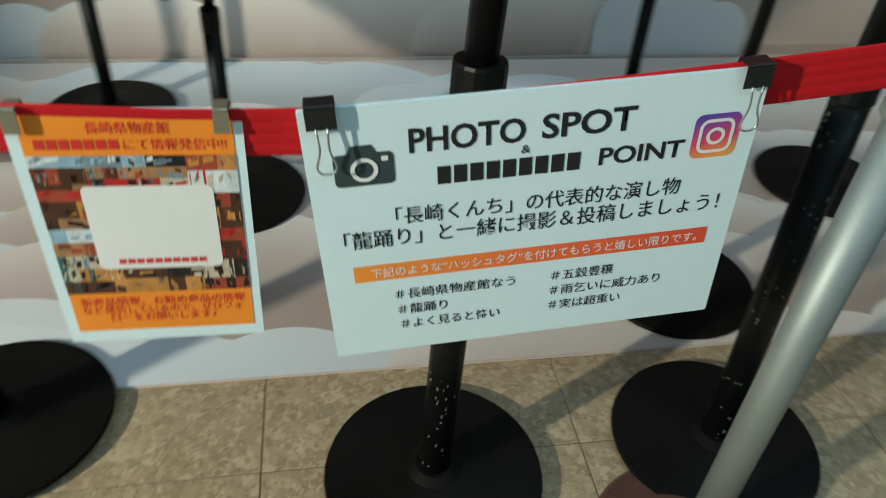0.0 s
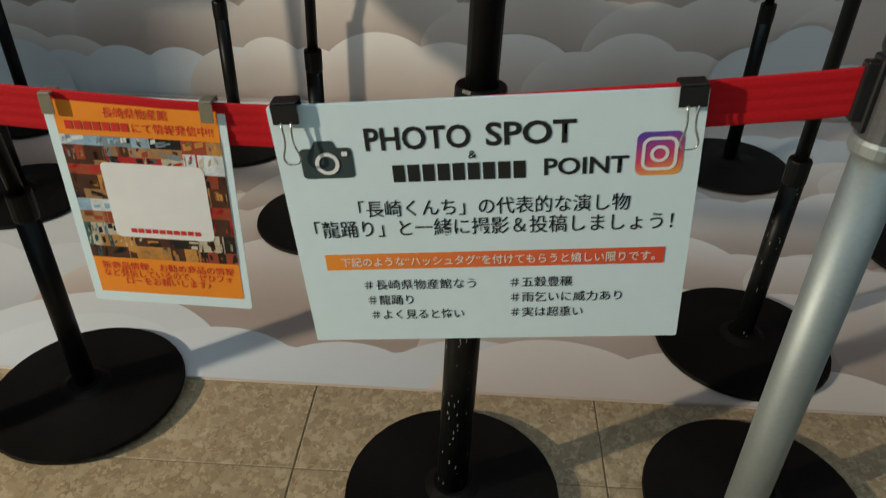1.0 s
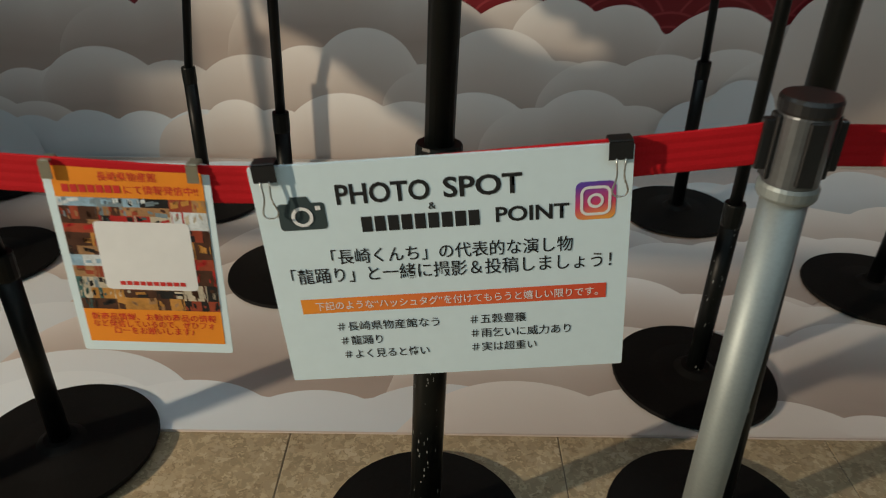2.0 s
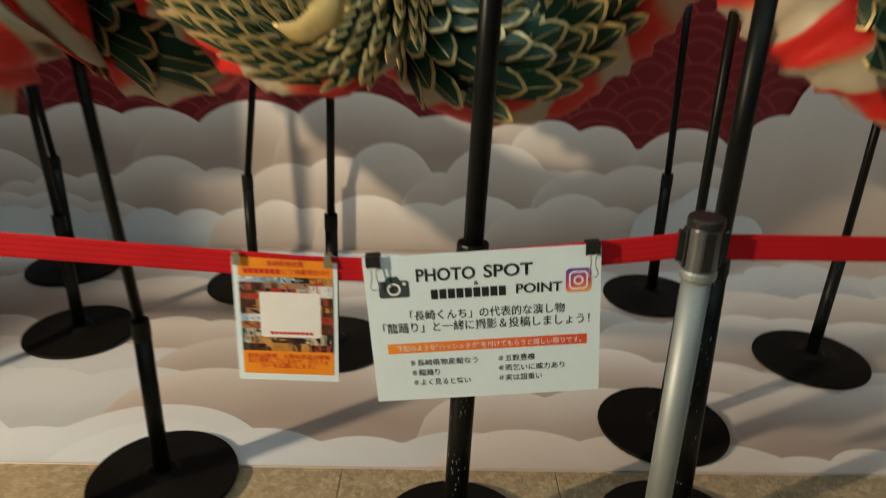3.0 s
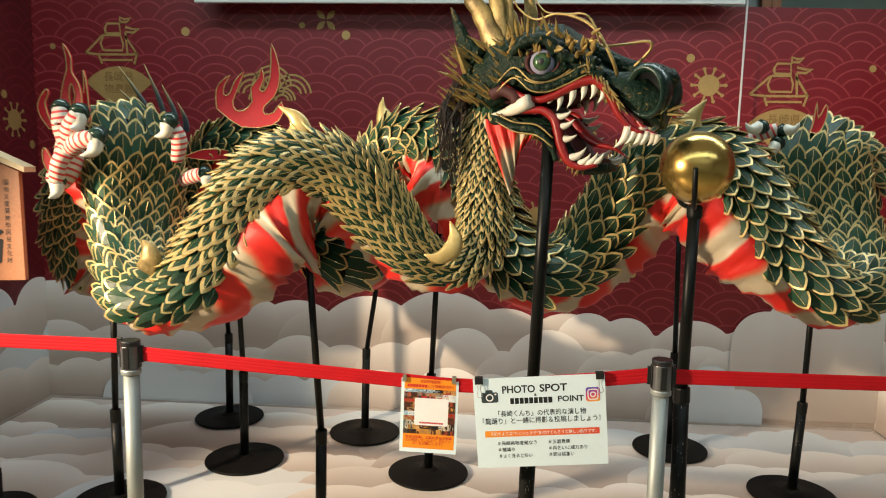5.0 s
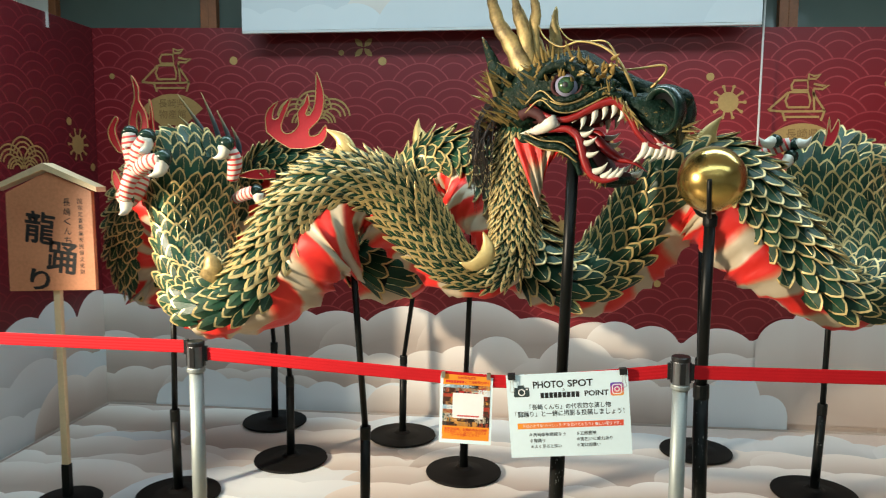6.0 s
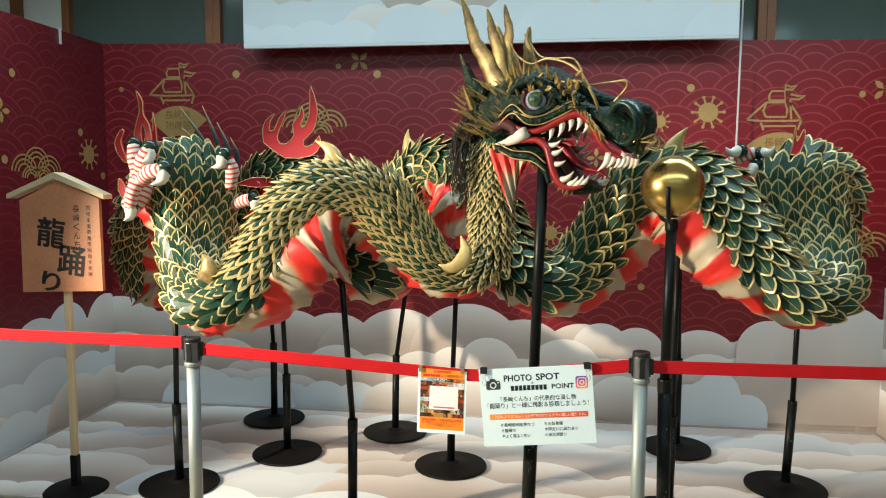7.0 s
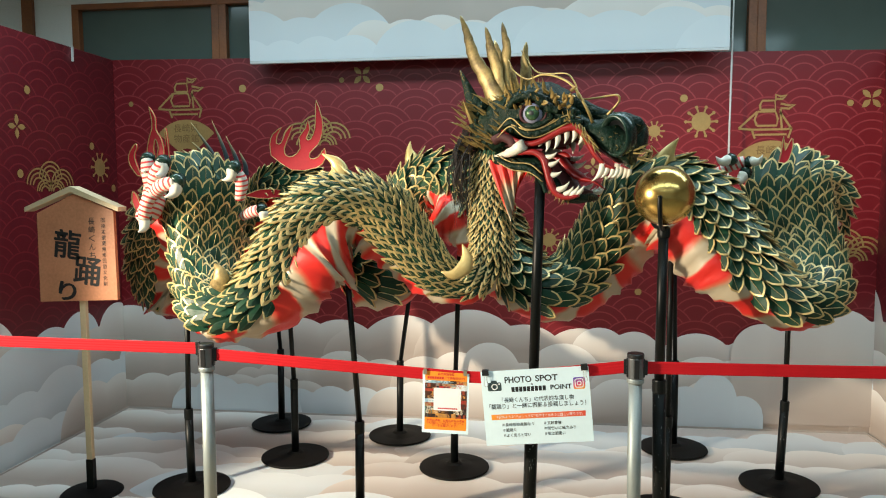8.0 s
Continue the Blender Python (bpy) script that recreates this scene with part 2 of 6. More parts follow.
def add_uv(ob, fn):
    uv = ob.data.uv_layers.new(name="UVMap")
    for lp in ob.data.loops:
        uv.data[lp.index].uv = fn(ob.data.vertices[lp.vertex_index].co)
    return ob


def text_mesh(name, body, m, material, parent, width=None, height=None, align="LEFT", label="", heavy=0.006):
    """Lettering in the built-in font, fitted to a width and cap height, in the x-z plane of m."""
    cu = bpy.data.curves.new(name, "FONT")
    cu.body, cu.size, cu.fill_mode = body, 1.0, "FRONT"
    cu.resolution_u, cu.offset = 3, heavy
    tmp = new("lettering_tmp", cu)
    bpy.context.view_layer.update()
    me = bpy.data.meshes.new_from_object(tmp.evaluated_get(bpy.context.evaluated_depsgraph_get()))
    bpy.data.objects.remove(tmp)
    bpy.data.curves.remove(cu)
    co = np.zeros(len(me.vertices) * 3)
    me.vertices.foreach_get("co", co)
    co = co.reshape(-1, 3)
    if len(co) == 0:
        return None
    lo, hi = co.min(0), co.max(0)
    sx = (width / (hi[0] - lo[0])) if width else None
    sz = (height / (hi[1] - lo[1])) if height else None
    sx, sz = sx or sz, sz or sx
    x = (co[:, 0] - lo[0]) * sx - (0 if align == "LEFT" else 0.5 * (hi[0] - lo[0]) * sx)
    z = (co[:, 1] - 0.5 * (lo[1] + hi[1])) * sz
    for v, a, b in zip(me.vertices, x, z):
        v.co = m @ Vector((a, 0, b))
    me.materials.clear()
    me.materials.append(material)
    me.name = name
    ob = new(name, me)
    ob.parent = parent
    if label:
        tagged(ob, label)
    return ob


# ---- setting ----
WX0, WX1, WY, TOP = -2.77, 2.32, 2.01, 2.50
EDGE = 0.455


def wall(name, x0, x1, y0, y1, z0, z1, material, label):
    return tagged(finish(name, boxed(x0, x1, y0, y1, z0, z1, 0.003, 1), material), label, "wall", kind="structure")


north_panel = slab(bmesh.new(), [(WX0 - 0.02, 0.0), (WX1 + 0.02, 0.0), (WX1 + 0.02, TOP - 0.08), (WX0 - 0.02, TOP)], pose(0, WY, 0), 0.03)
wall_north = tagged(finish("wall_north", north_panel, RED_WALL), "dark red display panel wall with printed wave pattern and clouds", "wall", kind="structure")
wall_west = wall("wall_west", WX0 - 0.03, WX0, 0.2, WY - 0.003, 0.0, TOP, RED_SIDE_SHADED, "dark red side panel with printed waves and clouds, shaded in its colour")
wall_east = wall("wall_east", WX1, WX1 + 0.03, 0.2, WY - 0.003, 0.0, TOP - 0.08, RED_SIDE_SHADED, "dark red side panel with printed waves and clouds, shaded in its colour")


# terrazzo floor of the hall, printed cloud sheet on top of it
def terrazzo():
    m = bpy.data.materials.new("terrazzo")
    m.use_nodes = True
    nt = m.node_tree
    L = nt.links.new
    b = nt.nodes["Principled BSDF"]
    b.inputs["Roughness"].default_value = 0.38
    tc = nt.nodes.new("ShaderNodeTexCoord")
    v1 = nt.nodes.new("ShaderNodeTexVoronoi")
    v1.inputs["Scale"].default_value = 48
    v2 = nt.nodes.new("ShaderNodeTexVoronoi")
    v2.inputs["Scale"].default_value = 95
    wob = nt.nodes.new("ShaderNodeTexNoise")
    wob.inputs["Scale"].default_value = 60
    mixv = nt.nodes.new("ShaderNodeMix")
    mixv.data_type = "RGBA"
    mixv.inputs[0].default_value = 0.05
    L(tc.outputs["Object"], mixv.inputs[6])
    L(tc.outputs["Object"], wob.inputs["Vector"])
    L(wob.outputs["Color"], mixv.inputs[7])
    L(mixv.outputs[2], v1.inputs["Vector"])
    L(mixv.outputs[2], v2.inputs["Vector"])
    r1 = ramp_node(nt, [(0.0, (0.28, 0.22, 0.13)), (0.35, (0.34, 0.265, 0.16)), (0.62, (0.39, 0.31, 0.19)), (0.85, (0.49, 0.40, 0.265)), (1.0, (0.31, 0.24, 0.145))])
    r2 = ramp_node(nt, [(0.0, (0.25, 0.19, 0.11)), (0.5, (0.37, 0.285, 0.17)), (1.0, (0.48, 0.385, 0.24))])
    s1 = nt.nodes.new("ShaderNodeSeparateColor")
    s2 = nt.nodes.new("ShaderNodeSeparateColor")
    L(v1.outputs["Color"], s1.inputs[0])
    L(v2.outputs["Color"], s2.inputs[0])
    L(s1.outputs[0], r1.inputs[0])
    L(s2.outputs[1], r2.inputs[0])
    big = nt.nodes.new("ShaderNodeMath")
    big.operation = "LESS_THAN"
    big.inputs[1].default_value = 0.5
    L(v1.outputs["Distance"], big.inputs[0])
    mix = nt.nodes.new("ShaderNodeMix")
    mix.data_type = "RGBA"
    L(big.outputs[0], mix.inputs[0])
    L(r2.outputs[0], mix.inputs[6])
    L(r1.outputs[0], mix.inputs[7])
    st = nt.nodes.new("ShaderNodeTexNoise")
    st.inputs["Scale"].default_value = 3
    L(tc.outputs["Object"], st.inputs["Vector"])
    hue = nt.nodes.new("ShaderNodeHueSaturation")
    mr = nt.nodes.new("ShaderNodeMapRange")
    mr.inputs[3].default_value, mr.inputs[4].default_value = 0.8, 1.15
    L(st.outputs["Fac"], mr.inputs[0])
    L(mr.outputs[0], hue.inputs["Value"])
    L(mix.outputs[2], hue.inputs["Color"])
    L(hue.outputs[0], b.inputs["Base Color"])
    return m


TERRAZZO = terrazzo()
JOINT = mat("pale_joint", (0.40, 0.35, 0.31), 0.7)
GROUT = mat("dark_joint", (0.19, 0.15, 0.10), 0.8)
WALL_PAINT = mat("hall_plaster", (0.78, 0.77, 0.72), 0.8, 0, 0.08, 1.2, 120, 0.1, 0.001)
CEIL_PAINT = mat("ceiling_board", (0.72, 0.72, 0.70), 0.85, 0, 0.06, 2, 150, 0.15, 0.001)
TIMBER = mat("brown_timber_frame", (0.26, 0.095, 0.032), 0.45, 0, 0.25, 5, 90, 0.12, 0.001)
DARK_GLASS = mat("dark_window_glass", (0.10, 0.13, 0.115), 0.12, 0, 0.1, 0.8, 3, 0.0)
BANNER_BACK = mat("banner_sheet", (0.60, 0.62, 0.62), 0.6, 0, 0.06, 2, 90, 0.05)
STEEL = mat("white_steel_wire", (0.62, 0.62, 0.60), 0.4, 0.3, 0.05)

floor = tagged(finish("floor", boxed(-6.0, 6.0, -7.0, 4.0, -0.12, -0.002), GROUT), "tan terrazzo tiled hall floor", "floor", kind="structure")
wall_south = wall("wall_south", -6.0, 6.0, -7.15, -7.0, 0.0, 3.3, WALL_PAINT, "pale plaster hall wall")
wall_hall_west = wall("wall_hall_west", -6.15, -6.0, -7.0, 4.0, 0.0, 3.3, WALL_PAINT, "pale plaster hall wall")
wall_hall_east = wall("wall_hall_east", 6.0, 6.15, -7.0, 4.0, 0.0, 3.3, WALL_PAINT, "pale plaster hall wall")
ceiling = tagged(finish("ceiling", boxed(-6.0, 6.0, -7.0, 4.0, 3.3, 3.4), CEIL_PAINT), "white hall ceiling board", "ceiling", kind="structure")

# hall wall behind the panels, with a band of dark windows in timber frames
YB = 2.16
wall_back = wall("wall_back", -6.0, 6.0, YB, YB + 0.12, 0.0, 2.34, WALL_PAINT, "pale plaster wall behind the display panels")
wall("wall_back_head", -6.0, 6.0, YB, YB + 0.12, 2.93, 3.3, WALL_PAINT, "pale plaster band above the windows")
wall("wall_back_pier", -6.0, -3.16, YB, YB + 0.12, 2.34, 2.93, WALL_PAINT, "pale plaster pier beside the windows")


def window(name, x0, x1):
    w = thing(name, "dark glazed window in a brown timber frame", "window", kind="structure", at=(0, 0, 0))
    z0, z1 = 2.34, 2.93
    for a, b, c, d in ((x0, x1, z0, z0 + 0.04), (x0, x1, z1 - 0.04, z1), (x0, x0 + 0.055, z0 + 0.04, z1 - 0.04), (x1 - 0.055, x1, z0 + 0.04, z1 - 0.04)):
        part("window_frame", boxed(a, b, YB - 0.02, YB + 0.08, c, d, 0.004), TIMBER, w)
    part("pane", boxed(x0 + 0.055, x1 - 0.055, YB + 0.03, YB + 0.04, z0 + 0.04, z1 - 0.04), DARK_GLASS, w)
    return w


window("window_1", -3.16, -2.04)
window("window_2", -2.04, -0.60)
window("window_3", -0.60, 0.50)
window("window_4", 0.50, 1.60)
window("window_5", 1.60, 2.46)
window("window_6", 2.46, 3.60)
window("window_7", 3.60, 6.0)
tagged(finish("pillar_trim", boxed(-3.544, -3.458, YB - 0.035, YB - 0.002, 2.34, 3.3, 0.004), TIMBER), "brown timber post beside the window", "post", kind="structure")
wall("wall_side_above", -4.15, -4.05, 0.0, YB, 0.0, 3.3, WALL_PAINT, "pale plaster wall beside the display")


# printed clouds: layered lobed shapes, each on its own sheet
def cloud_outline(rng, w, h, lobes, skirt=0.0, round_bottom=False):
    """Upper edge of a cloud as (x, z) with z measured from its foot; also used lying on the floor."""
    cs = []
    for k in range(lobes):
        f = (k + 0.5) / lobes
        env = math.sin(math.pi * (0.12 + 0.76 * f))
        r = w / lobes * rng.uniform(0.62, 0.95)
        cs.append(((f - 0.5) * w * 0.86, max(0.02, h * env * rng.uniform(0.75, 1.05) - r), r))
    xs = np.linspace(min(c[0] - c[2] for c in cs) + 1e-4, max(c[0] + c[2] for c in cs) - 1e-4, 18 * lobes)
    top = []
    for x in xs:
        z = [cz + math.sqrt(max(0, r * r - (x - cx) ** 2)) for cx, cz, r in cs if abs(x - cx) < r]
        top.append((float(x), max(z) if z else 0.0))
    return top


def cloud(parent, place, rng, cx, foot, w, h, lobes, layer, material, depth=0.30, skirt=0.10, flat=False):
    top = cloud_outline(rng, w, h, lobes)
    bm = bmesh.new()
    uv = bm.loops.layers.uv.new("UVMap")
    rows = 5
    grid = []
    low = [-skirt] * len(top)
    if flat:
        n = len(top)
        bumps = [abs(math.sin(math.pi * lobes * 0.8 * i / n)) for i in range(n)]
        edge = [math.sin(math.pi * i / (n - 1)) ** 0.5 for i in range(n)]
        low = [-skirt * e * (0.6 + 0.4 * b) for b, e in zip(bumps, edge)]
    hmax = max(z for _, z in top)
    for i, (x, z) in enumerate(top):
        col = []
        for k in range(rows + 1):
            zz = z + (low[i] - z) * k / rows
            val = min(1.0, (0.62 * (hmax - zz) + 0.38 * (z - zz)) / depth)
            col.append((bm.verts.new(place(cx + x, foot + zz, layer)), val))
        grid.append(col)
    for a, b in zip(grid, grid[1:]):
        for k in range(rows):
            q = (a[k], a[k + 1], b[k + 1], b[k])
            f = bm.faces.new([p[0] for p in q])
            for lp, p in zip(f.loops, q):
                lp[uv].uv = (0.5, p[1])
    return part("cloud", bm, material, parent)


STEP = 0.00028
on_north = lambda u, v, k: Vector((min(max(u, WX0), WX1), WY - 0.002 - STEP * k, max(v, 0.0)))
on_west = lambda u, v, k: Vector((WX0 + 0.002 + STEP * k, min(max(u, 0.2), WY - 0.004), max(v, 0.0)))
on_east = lambda u, v, k: Vector((WX1 - 0.002 - STEP * k, min(max(u, 0.2), WY - 0.004), max(v, 0.0)))
on_floor = lambda u, v, k: Vector((min(max(u, WX0), WX1), min(max(v, EDGE), WY - 0.002), 0.0045 + 0.00012 * k))


def bank(parent, place, u0, u1, rng, tops, pale):
    """Rows of overlapping clouds, the rear ones highest."""
    k = 0
    for row, (foot, h, w) in enumerate(tops):
        u = u0 - w * 0.3 * rng.random()
        while u < u1 + w * 0.3:
            ww = w * rng.uniform(0.75, 1.3)
            hh = h * rng.uniform(0.72, 1.12)
            m = CLOUD_BLUE if rng.random() < pale[row] else CLOUD
            cloud(parent, place, rng, u + ww * 0.5, foot, ww, hh, rng.randint(3, 4), k, m, depth=max(0.20, hh * 0.85), skirt=0.12)
            u += ww * rng.uniform(0.55, 0.75)
            k += 1


rng = random.Random(5)
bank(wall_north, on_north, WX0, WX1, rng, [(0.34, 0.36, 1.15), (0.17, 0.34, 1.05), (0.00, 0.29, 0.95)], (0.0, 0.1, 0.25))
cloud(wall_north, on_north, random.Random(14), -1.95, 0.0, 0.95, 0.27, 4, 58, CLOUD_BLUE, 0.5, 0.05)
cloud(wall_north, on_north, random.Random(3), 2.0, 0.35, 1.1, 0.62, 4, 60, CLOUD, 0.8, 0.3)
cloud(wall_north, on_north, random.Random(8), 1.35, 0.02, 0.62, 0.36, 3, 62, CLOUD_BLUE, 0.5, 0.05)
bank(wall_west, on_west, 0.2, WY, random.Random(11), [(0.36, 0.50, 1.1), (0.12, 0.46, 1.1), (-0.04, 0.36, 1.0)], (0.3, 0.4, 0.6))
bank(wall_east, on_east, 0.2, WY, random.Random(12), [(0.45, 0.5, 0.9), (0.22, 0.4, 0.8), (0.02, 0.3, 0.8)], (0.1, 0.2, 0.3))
floor_print = tagged(finish("floor_print", boxed(WX0, WX1, EDGE, WY - 0.001, 0.0005, 0.004, 0.001, 1), BACKING), "printed cloud sheet laid on the terrazzo floor", "floor sheet", kind="structure")
rng = random.Random(21)
k = 0
for y in np.arange(1.60, 0.15, -0.25):
    u = WX0 - rng.uniform(0, 0.5)
    while u < WX1 + 0.2:
        ww = rng.uniform(0.7, 1.5)
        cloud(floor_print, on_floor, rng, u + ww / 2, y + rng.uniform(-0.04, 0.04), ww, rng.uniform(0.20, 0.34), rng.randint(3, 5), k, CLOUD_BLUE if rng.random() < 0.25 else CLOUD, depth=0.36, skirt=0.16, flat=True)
        u += ww * rng.uniform(0.6, 0.95)
        k += 1

# dark open joint along the foot of the panels
tagged(finish("trim_north", boxed(WX0 + 0.03, WX1 - 0.03, WY - 0.030, WY - 0.024, 0.002, 0.016), JOINT), "thin shaded joint along the panel foot", "joint", kind="structure")
tagged(finish("trim_west", boxed(WX0 + 0.024, WX0 + 0.030, EDGE, WY - 0.03, 0.002, 0.016), JOINT), "thin shaded joint along the panel foot", "joint", kind="structure")
tagged(finish("trim_east", boxed(WX1 - 0.030, WX1 - 0.024, EDGE, WY - 0.03, 0.002, 0.016), JOINT), "thin shaded joint along the panel foot", "joint", kind="structure")

# cloud banner hung under the ceiling in front of the windows
banner = thing("hanging_banner", "pale printed cloud banner hung below the ceiling", "banner")
part("sheet", boxed(-1.70, 1.36, 1.862, 1.870, 2.43, 3.25, 0.002, 1), BANNER_BACK, banner)
part("hem_bar", boxed(-1.70, 1.36, 1.855, 1.877, 2.415, 2.433, 0.004), STEEL, banner)
on_banner = lambda u, v, k: Vector((min(max(u, -1.70), 1.36), 1.860 - STEP * k, min(max(v, 2.434), 3.24)))
rng = random.Random(4)
k = 0
for foot, h, w, pl in ((2.62, 0.34, 1.3, 0.4), (2.44, 0.30, 1.2, 0.6), (2.36, 0.17, 1.2, 1.0)):
    u = -1.9
    while u < 1.3:
        ww = w * rng.uniform(0.8, 1.2)
        cloud(banner, on_banner, rng, u + ww / 2, foot, ww, h * rng.uniform(0.8, 1.15), rng.randint(3, 5), k, CLOUD_BLUE if rng.random() < pl else CLOUD, depth=0.5, skirt=0.1)
        u += ww * rng.uniform(0.75, 0.95)
        k += 1
bm = sweep(bmesh.new(), [(1.385, 1.93, 1.25), (1.40, 1.93, 3.3)], 0.006, 6)
tagged(finish("hanging_wire", bm, STEEL), "thin pale steel wire hanging from the ceiling", "wire")


# ---- gold motifs printed on the panels ----
def strip(bm, pts, w, m, t=0.0008):
    """Flat printed line along 2D points."""
    n = len(pts)
    L, R = [], []
    for i, (x, z) in enumerate(pts):
        a, b = pts[max(i - 1, 0)], pts[min(i + 1, n - 1)]
        d = Vector((b[0] - a[0], b[1] - a[1]))
        d = d.normalized() if d.length > 1e-9 else Vector((1, 0))
        L.append(bm.verts.new(m @ Vector((x - d.y * w / 2, -t, z + d.x * w / 2))))
        R.append(bm.verts.new(m @ Vector((x + d.y * w / 2, -t, z - d.x * w / 2))))
    for i in range(n - 1):
        bm.faces.new((L[i], R[i], R[i + 1], L[i + 1]))


def flat(bm, outline, m, t=0.0):
    bm.faces.new([bm.verts.new(m @ Vector((x, -t, z))) for x, z in outline])


def arc(cx, cz, r, a0, a1, n=14):
    return [(cx + r * math.cos(radians(a0 + (a1 - a0) * k / n)), cz + r * math.sin(radians(a0 + (a1 - a0) * k / n))) for k in range(n + 1)]


def motif_ship(m, parent):
    bm = bmesh.new()
    w = 0.013
    for pts in ([(-0.20, -0.02), (-0.12, -0.03), (0.09, -0.03), (0.12, -0.02)], [(-0.12, -0.03), (-0.10, -0.10)], [(0.12, -0.02), (0.10, -0.10)], [(-0.10, -0.07), (0.09, -0.07)],
                [(-0.09, 0.0), (-0.105, 0.05), (-0.085, 0.11), (0.02, 0.11), (0.035, 0.05), (0.03, 0.0), (-0.09, 0.0)], [(-0.07, 0.125), (-0.075, 0.16), (-0.06, 0.195), (0.015, 0.195), (0.02, 0.125), (-0.07, 0.125)],
                [(-0.20, -0.02), (-0.09, 0.11)], [(0.045, 0.11), (0.115, -0.02)], [(0.05, 0.13), (0.06, -0.02)], [(0.02, 0.195), (0.02, 0.24), (0.05, 0.225), (0.085, 0.235), (0.06, 0.205), (0.02, 0.205)],
                [(0.05, 0.17), (0.10, 0.155), (0.135, 0.16), (0.10, 0.13), (0.05, 0.135)]):
        strip(bm, [(x, 0.24 - (0.24 - z) * 0.80) for x, z in pts], w, m)
    ob = part("ship_print", bm, GOLD_PRINT, parent)
    bm = bmesh.new()
    flat(bm, arc(0, -0.315, 0.27, 40, 140, 18) + arc(0, -0.315, 0.07, 140, 40, 6), m)
    fan = part("fan_print", bm, GOLD_PRINT, parent)
    text_mesh("lettering", "長崎県", m @ pose(0, -0.0012, -0.105), GOLD_DARK, parent, 0.185, 0.058, "CENTER")
    text_mesh("lettering", "物産館", m @ pose(0, -0.0012, -0.175), GOLD_DARK, parent, 0.185, 0.058, "CENTER")


def motif_waves(m, parent, s=1.0):
    bm = bmesh.new()
    for cx, cz, k in ((-0.12, -0.05, 1), (0.12, -0.05, 1), (0.0, 0.0, 1.0), (-0.06, -0.09, 0.7), (0.06, -0.09, 0.7)):
        for r in (0.115, 0.085, 0.055):
            strip(bm, [(s * x, s * z) for x, z in arc(cx, cz, r * k, 5, 175)], 0.012 * s, m, 0.0008 + r * 0.01)
    part("wave_print", bm, GOLD_PRINT, parent)


def motif_sun(m, parent, r=0.06):
    bm = bmesh.new()
    flat(bm, ring_outline(0, 0, r, 24), m)
    for k in range(10):
        a = math.pi * 2 * k / 10
        strip(bm, [(r * math.cos(a), r * math.sin(a)), (1.5 * r * math.cos(a), 1.5 * r * math.sin(a))], 0.012 * r / 0.06, m)
        flat(bm, ring_outline(1.58 * r * math.cos(a), 1.58 * r * math.sin(a), 0.18 * r, 8), m, 0.0016)
    part("sun_print", bm, GOLD_PRINT, parent)


def motif_dot(m, parent, r=0.024):
    bm = bmesh.new()
    flat(bm, ring_outline(0, 0, r, 16), m)
    part("dot_print", bm, GOLD_PRINT, parent)


def motif_flower(m, parent, r=0.07, turn=45):
    bm = bmesh.new()
    for k in range(4):
        a = radians(turn + 90 * k)
        c, s = math.cos(a), math.sin(a)
        flat(bm, [(c * u - s * v, s * u + c * v) for u, v in ((0.08 * r, 0), (0.5 * r, 0.26 * r), (0.85 * r, 0.2 * r), (1.1 * r, 0), (0.85 * r, -0.2 * r), (0.5 * r, -0.26 * r))], m)
    part("flower_print", bm, GOLD_PRINT, parent)


NM = lambda x, z: pose(x, WY - 0.0025, z)
motif_ship(NM(-2.24, 2.12), wall_north)
motif_ship(NM(1.665, 1.92), wall_north)
motif_sun(NM(1.235, 2.0), wall_north)
motif_sun(NM(0.945, 1.945), wall_north, 0.038)
motif_sun(NM(0.28, 1.24), wall_north, 0.045)
motif_flower(NM(2.25, 2.125), wall_north)
motif_flower(NM(-0.975, 2.35), wall_north)
motif_flower(NM(0.56, 1.72), wall_north, 0.055, 0)
motif_waves(NM(-1.30, 1.97), wall_north)
motif_waves(NM(2.12, 1.20), wall_north)
for x, z, r in ((-1.82, 2.28, 0.026), (-1.117, 2.32, 0.018), (-0.856, 2.265, 0.026), (1.126, 2.15, 0.024), (2.127, 2.10, 0.02), (-2.645, 2.19, 0.018), (0.80, 1.0, 0.022), (0.86, 0.90, 0.022)):
    motif_dot(NM(x, z), wall_north, r)
WM = lambda y, z: pose(WX0 + 0.0025, y, z, 0, 0, 90)
motif_waves(WM(1.29, 1.655), wall_west, 0.9)
motif_sun(WM(1.80, 1.74), wall_west, 0.06)
motif_flower(WM(1.02, 1.95), wall_west, 0.065, 0)
for y, z in ((1.12, 2.17), (1.03, 1.68), (1.72, 1.88), (1.95, 1.60)):
    motif_dot(WM(y, z), wall_west, 0.025)
part("panel_clip", boxed(WX0 + 0.001, WX0 + 0.012, 1.545, 1.557, TOP - 0.09, TOP + 0.004), STEEL, wall_west, "pale clip strip")


